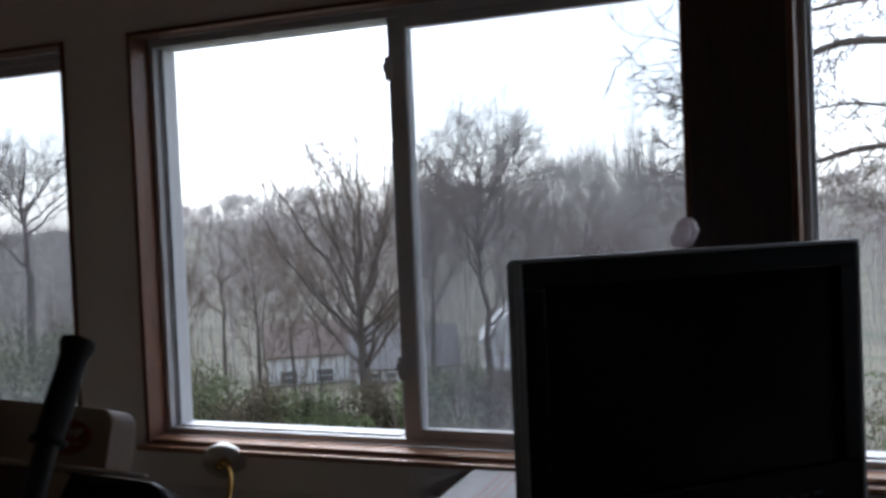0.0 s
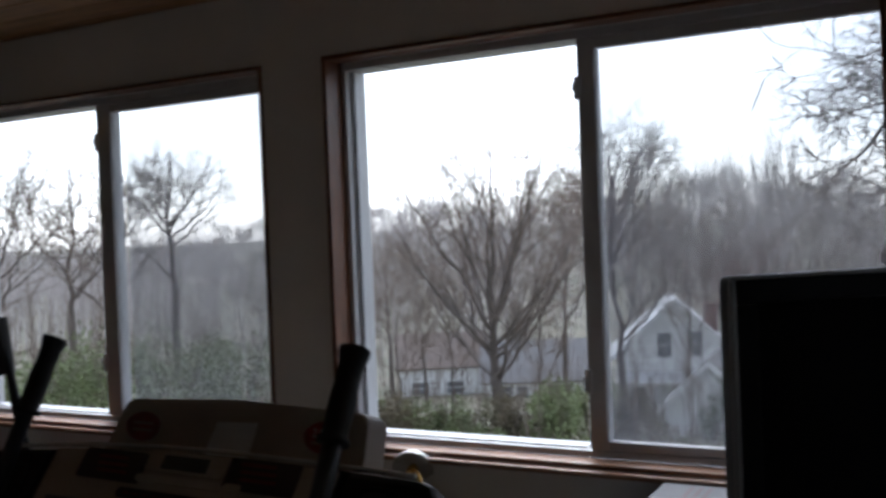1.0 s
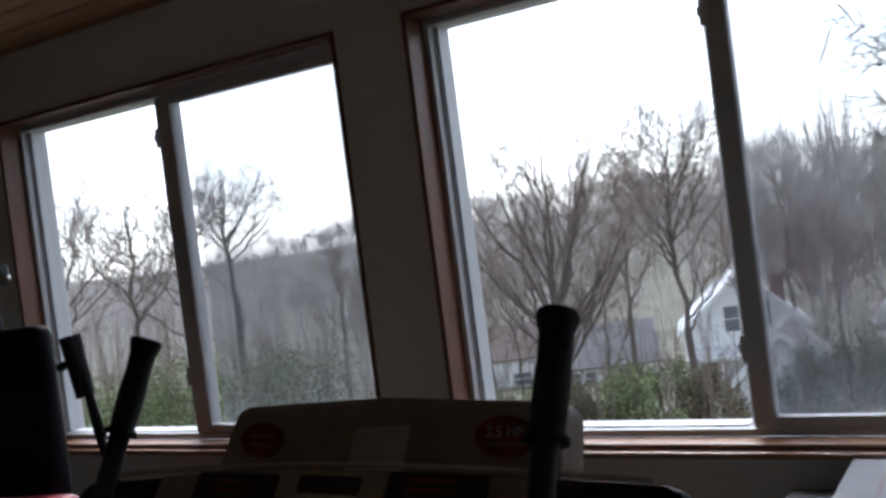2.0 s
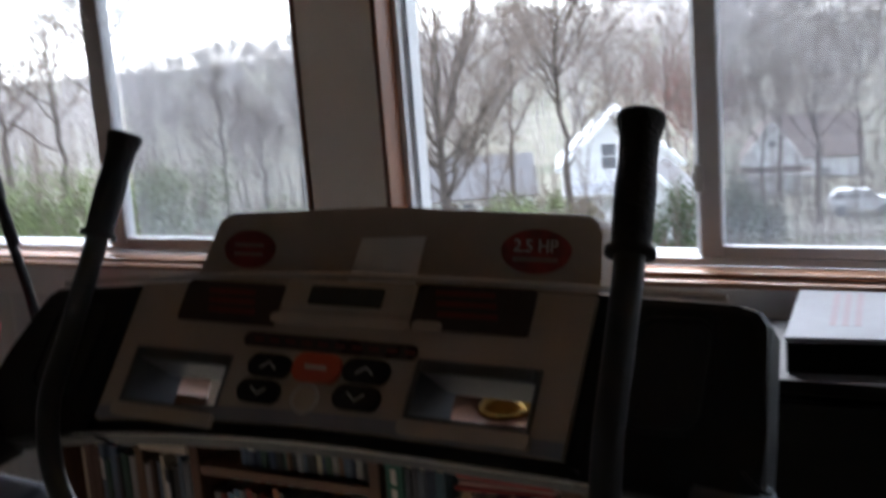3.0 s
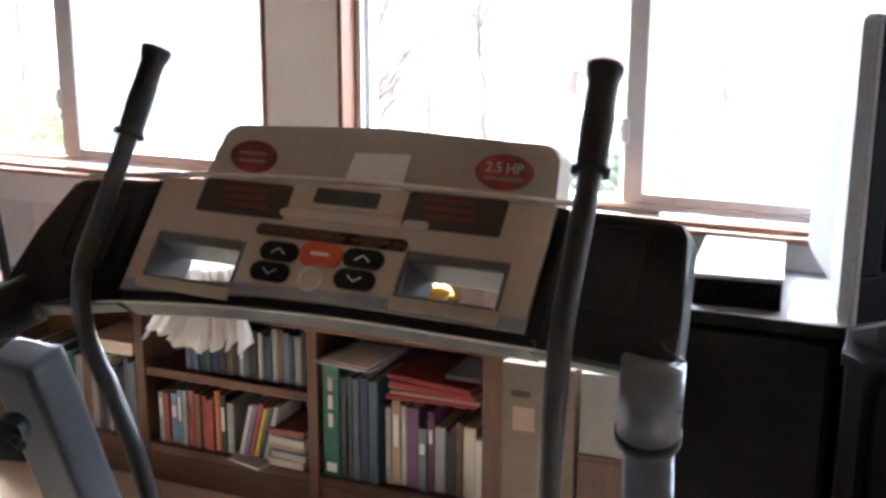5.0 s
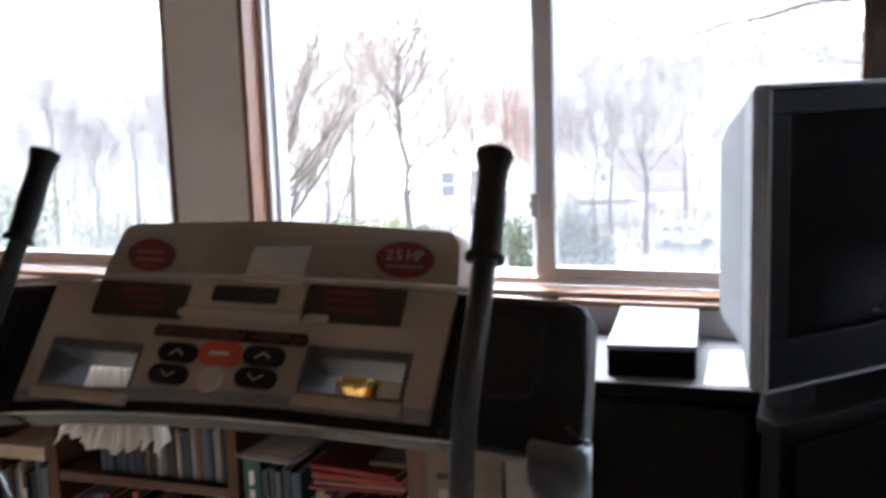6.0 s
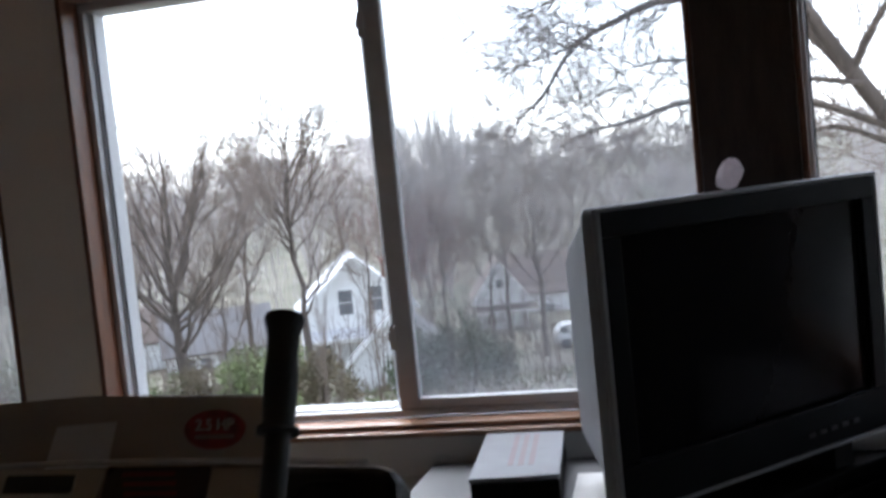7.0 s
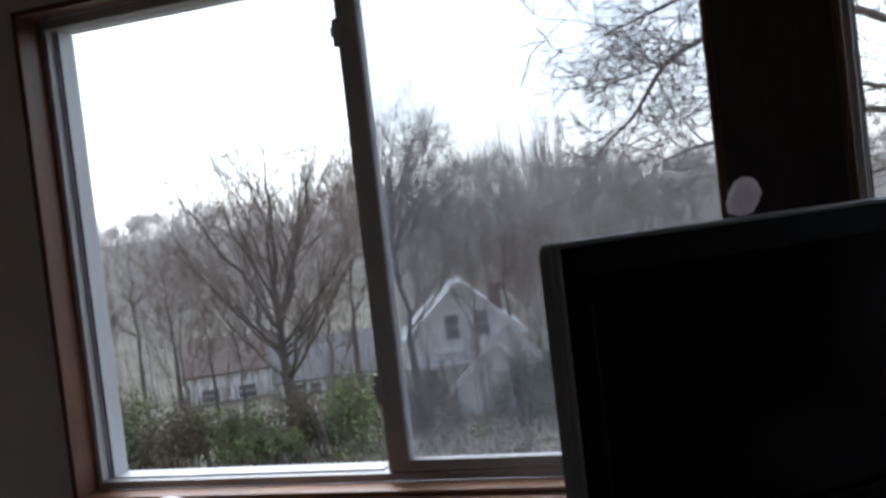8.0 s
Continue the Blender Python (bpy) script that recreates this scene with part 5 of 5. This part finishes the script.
part("shade", lathe(bmesh.new(), prof, 30, Matrix.Translation((-0.088, 0.122, 0.250)) @ Matrix.Rotation(radians(-58), 4, "X") @ Matrix.Rotation(radians(-14), 4, "Y")), MILK, lamp, "white glass dome shade", True)

part("socket", tube(bmesh.new(), [(-0.080, 0.118, 0.258), (-0.086, 0.090, 0.246)], [0.013, 0.010], 14), BRASS, lamp, "brass lamp socket", True)

# boxes between bookcase and stand
t = thing("carton", "tan cardboard carton with a hand slot", "box", pose(0.69, -0.36, 0, 0, 0, 2))
part("body", boxed((-0.085, 0.0, 0.0), (0.10, 0.22, 0.53), 0.004), CARD, t)
part("hand_slot", prism(bmesh.new(), rounded(-0.06, 0.445, -0.01, 0.462, 0.008), 0.0005, 0.002, Matrix.Rotation(radians(90), 4, "X")), INK, t)
part("printed_panel", boxed((-0.055, -0.002, 0.36), (0.0, -0.0005, 0.42)), cover((0.36, 0.26, 0.20)), t)
t = thing("grey_carton", "pale grey cardboard carton standing on a dark box", "box", pose(0.815, -0.37, 0, 0, 0, 2))
part("body", boxed((-0.01, 0.0, 0.331), (0.125, 0.2, 0.535), 0.004), cover((0.24, 0.225, 0.215)), t)
t = thing("dark_box", "dark brown box on the floor", "box", pose(0.815, -0.37, 0, 0, 0, 2))
part("body", boxed((-0.012, 0.0, 0.0), (0.128, 0.2, 0.318), 0.004), WOODV, t)
part("lid", boxed((-0.014, -0.003, 0.3185), (0.13, 0.202, 0.330), 0.002), WOODV, t)

# ---- stand, television and box ----
def low_cabinet(x0, x1, doors, label):
    t = thing("cabinet", label, "cabinet", pose(x0, 0, 0))
    W = x1 - x0
    part("top", boxed((0, -0.5300, 0.742), (W, -0.115, 0.765), 0.003), DESKTOP, t, "pale grey laminate top")
    part("edge_band", boxed((0, -0.5360, 0.740), (W, -0.5305, 0.7645), 0.002), DARKFURN, t)
    part("body", boxed((0.075 if x0 < 1 else 0.015, -0.5150, 0.06), (W - 0.015, -0.13, 0.7415), 0.003), DARKFURN, t)
    a = 0.085 if x0 < 1 else 0.025
    w = (W - a - 0.02) / doors
    for k in range(doors):
        x = a + k * w
        dr = part("door", boxed((x + 0.003, -0.5340, 0.10), (x + w - 0.003, -0.5155, 0.725), 0.004), DARKFURN, t)
        part("handle", tube(bmesh.new(), [(x + 0.05, -0.5345, 0.5), (x + 0.05, -0.5470, 0.5)], [0.006, 0.011], 12), DARKFURN, dr)
    part("plinth", boxed((0.10, -0.4850, 0.0), (W - 0.03, -0.14, 0.0595)), DARKFURN, t)


low_cabinet(0.895, 1.378, 1, "black cabinet with a pale laminate top below the window")
low_cabinet(1.96, 2.95, 2, "wide black cabinet with a pale laminate top")
stand = thing("television_stand", "black wooden corner stand below the television", "cabinet", pose(0, 0, 0))
foot_print = [(1.384, -0.690), (1.425, -0.742), (1.950, -0.125), (1.384, -0.125)]
inner = [(1.392, -0.670), (1.425, -0.712), (1.915, -0.135), (1.392, -0.135)]
part("top", prism(bmesh.new(), foot_print, 0.738, 0.765, None, 0.003), DARKFURN, stand)
part("body", prism(bmesh.new(), inner, 0.05, 0.7375), DARKFURN, stand)
part("plinth", prism(bmesh.new(), [(1.42, -0.63), (1.44, -0.65), (1.86, -0.15), (1.42, -0.15)], 0.0, 0.0495), DARKFURN, stand)
DIAG = Matrix.Translation((1.425, -0.712, 0)) @ Matrix.Rotation(radians(49.65), 4, "Z")
for k in range(2):
    x = 0.03 + 0.35 * k
    dr = part("door", boxed((x, -0.014, 0.09), (x + 0.342, -0.001, 0.715), 0.003, DIAG), DARKFURN, stand)
    part("handle", tube(bmesh.new(), [DIAG @ Vector((x + (0.31 if k == 0 else 0.03), -0.0145, 0.45)), DIAG @ Vector((x + (0.31 if k == 0 else 0.03), -0.028, 0.45))], [0.006, 0.011], 12), DARKFURN, dr)

tv = thing("television", "silver-cased tube television with a dark glass screen", "television", pose(1.390, -0.752, 0.813, 0, 0, 48.1))
# local x along the front, y to the rear, z up
WT, HT = 0.783, 0.553
bm = bmesh.new()
rings = []
for y, inset, drop in ((0.0, 0.0, 0.0), (0.02, -0.004, 0.0), (0.135, 0.094, 0.012), (0.20, 0.150, 0.03), (0.36, 0.25, 0.09), (0.40, 0.275, 0.12)):
    ring = [bm.verts.new((x, y, z)) for x, z in rounded(inset, 0.012 + drop * 0.3, WT - inset, HT - drop, 0.016)]
    rings.append(ring)
for r0, r1 in zip(rings, rings[1:]):
    for k in range(len(r0)):
        bm.faces.new((r0[k], r1[k], r1[(k + 1) % len(r0)], r0[(k + 1) % len(r0)]))
bm.faces.new(rings[-1][::-1])
bmesh.ops.recalc_face_normals(bm, faces=bm.faces)
part("rear_case", bm, TVCASE, tv, "silver-grey plastic rear case")
bm = bmesh.new()
for lo, hi in (((0.011, -0.012, HT - 0.052), (WT - 0.011, -0.0005, HT - 0.008)), ((0.011, -0.012, 0.020), (WT - 0.011, -0.0005, 0.105)), ((0.011, -0.012, 0.1055), (0.055, -0.0005, HT - 0.0525)), ((WT - 0.055, -0.012, 0.1055), (WT - 0.011, -0.0005, HT - 0.0525))):
    box(bm, lo, hi, 0.004)
part("bezel", bm, TVFRONT, tv, "charcoal plastic front frame")
bm = bmesh.new()
for lo, hi in (((0.0, -0.013, HT - 0.0075), (WT, -0.0005, HT)), ((0.0, -0.013, 0.012), (WT, -0.0005, 0.0195)), ((0.0, -0.013, 0.020), (0.0105, -0.0005, HT - 0.008)), ((WT - 0.0105, -0.013, 0.020), (WT, -0.0005, HT - 0.008))):
    box(bm, lo, hi, 0.003)
part("front_rim", bm, TVCASE, tv, "silver rim round the front")
bm = bmesh.new()
gx, gz = 16, 12
grid = [[bm.verts.new((0.053 + (WT - 0.106) * i / gx, 0.004 - 0.012 * (1 - (2 * i / gx - 1) ** 2) * (1 - (2 * j / gz - 1) ** 2), 0.104 + (HT - 0.155) * j / gz)) for i in range(gx + 1)] for j in range(gz + 1)]
for j in range(gz):
    for i in range(gx):
        bm.faces.new((grid[j][i], grid[j][i + 1], grid[j + 1][i + 1], grid[j + 1][i]))
ob = part("screen", bm, TUBEGLASS, tv, "dark curved glass screen", True)
for k in range(5):
    part("button", boxed((0.50 + 0.035 * k, -0.016, 0.05), (0.522 + 0.035 * k, -0.0125, 0.058), 0.001), BLACK, tv)
for x in (0.10, WT - 0.16):
    part("foot", boxed((x, 0.02, -0.0475), (x + 0.06, 0.08, 0.014), 0.002), BLACK, tv)
part("foot", boxed((0.32, 0.30, -0.0475), (0.44, 0.36, 0.035), 0.002), BLACK, tv)
bm = bmesh.new()
bmesh.ops.create_icosphere(bm, subdivisions=2, radius=1.0)
rng = random.Random(9)
for v in bm.verts:
    f = 1 + rng.uniform(-0.12, 0.12)
    v.co = Vector((v.co.x * 0.027 * f, v.co.y * 0.021 * f, v.co.z * 0.032 * f + 0.006 * v.co.x))
low = min(v.co.z for v in bm.verts)
for v in bm.verts:
    v.co.z = max(v.co.z - low, 0.004) - 0.004
ob = put("crystal", bm, CRYSTAL)
ob.location = (1.626, -0.447, 0.813 + HT + 0.0005)
tagged(ob, "small clear rock crystal resting on the television", "ornament")

t = thing("storage_box", "flat box with a glossy pale printed top on the cabinet", "box", Matrix.Translation((1.160, -0.485, 0.7655)) @ Matrix.Rotation(radians(6.0), 4, "Z"))
part("tray", boxed((-0.090, 0.0, 0.0), (0.090, 0.40, 0.057), 0.002), DARKFURN, t, "black lower tray")
part("lid", boxed((-0.092, -0.002, 0.0575), (0.092, 0.402, 0.068), 0.002), cover((0.23, 0.235, 0.265)), t, "pale grey printed lid")
for k in range(3):
    part("print_bar", boxed((-0.02 + 0.022 * k, 0.08, 0.0682), (-0.008 + 0.022 * k, 0.34, 0.0687)), cover((0.24, 0.18, 0.195)), t, "faint red print")
t = thing("paper_sheet", "sheet of white paper on the cabinet top", "paper", pose(1.31, -0.345, 0.7653, 0, 0, 3))
part("sheet", prism(bmesh.new(), rounded(-0.05, -0.165, 0.10, 0.10, 0.002), 0.0, 0.0015), PAPER, t)

# ---- exercise bench ----
bench = thing("exercise_bench", "weight bench with navy padded back and red vinyl seat", "exercise machine", pose(-1.150, -0.62, 0, 0, 0, 14) @ Matrix.Diagonal((1.0, 1.0, 1.015, 1.0)))
part("backrest", boxed((-0.22, -0.05, 0.80), (0.20, 0.03, 1.285), 0.035, None, 4), NAVYPAD, bench, "navy-black padded backrest", True)
part("seat", boxed((-0.22, -0.52, 0.72), (0.31, -0.055, 0.840), 0.045, None, 4), REDVINYL, bench, "red vinyl seat pad", True)
part("piping", tube(bmesh.new(), [(x, y, 0.780) for x, y in rounded(-0.221, -0.521, 0.311, -0.056, 0.05)], 0.006, 6), REDVINYL, bench)
part("mast", boxed((-0.19, 0.05, 0.0), (-0.06, 0.12, 1.50), 0.012), BLACK, bench, "black steel mast")
part("crosshead", boxed((-0.21, 0.03, 1.40), (-0.02, 0.13, 1.47), 0.015), BLACK, bench)
part("pin", tube(bmesh.new(), [(-0.02, 0.06, 1.425), (0.035, 0.055, 1.425)], 0.009, 10), CHROME, bench, "chrome pin", True)
lev = part("lever", tube(bmesh.new(), smooth_path([(0.20, 0.02, 1.16), (0.26, 0.015, 1.175), (0.285, 0.01, 1.15), (0.305, 0.01, 1.0), (0.345, 0.01, 0.80), (0.36, 0.02, 0.5), (0.30, 0.05, 0.25)], 5), 0.013, 10), BLACK, bench, "black steel lever", True)
part("pad", tube(bmesh.new(), [(0.272, -0.012, 1.245), (0.300, -0.012, 1.08)], [0.030, 0.026], 12), RUBBER, lev, "black foam pad")
part("strut", tube(bmesh.new(), [(0.30, -0.02, 1.16), (0.345, -0.02, 0.97)], 0.012, 10), BLACK, lev)
part("base_beam", boxed((-0.15, -0.62, 0.0), (-0.05, 0.14, 0.06), 0.01), BLACK, bench)
part("seat_post", boxed((-0.04, -0.34, 0.0605), (0.04, -0.26, 0.719), 0.008), BLACK, bench)
part("cross_foot", boxed((-0.36, -0.68, 0.0), (0.36, -0.621, 0.05), 0.01), BLACK, bench)
part("cross_foot", boxed((-0.36, 0.141, 0.0), (0.36, 0.20, 0.05), 0.01), BLACK, bench)

# ---- panelling below the sills ----
bm = boxed((0.0, -0.1045, 0.09), (0.150, -0.1005, 0.735), 0.0015, None, 1)
board = part("wall_board", bm, PANEL, wall_n)
x = -3.28
first = True
while x < 4.5:
    if first:
        ob, first = board, False
    else:
        ob = new("wall_board", board.data)
        ob.parent = wall_n
    ob.location = (x, 0, 0)
    x += 0.156
bm = boxed((-3.3, -0.113, 0.0), (4.7, -0.1005, 0.088), 0.003)
structure("baseboard", bm, PANEL, "off-white painted baseboard", "baseboard")
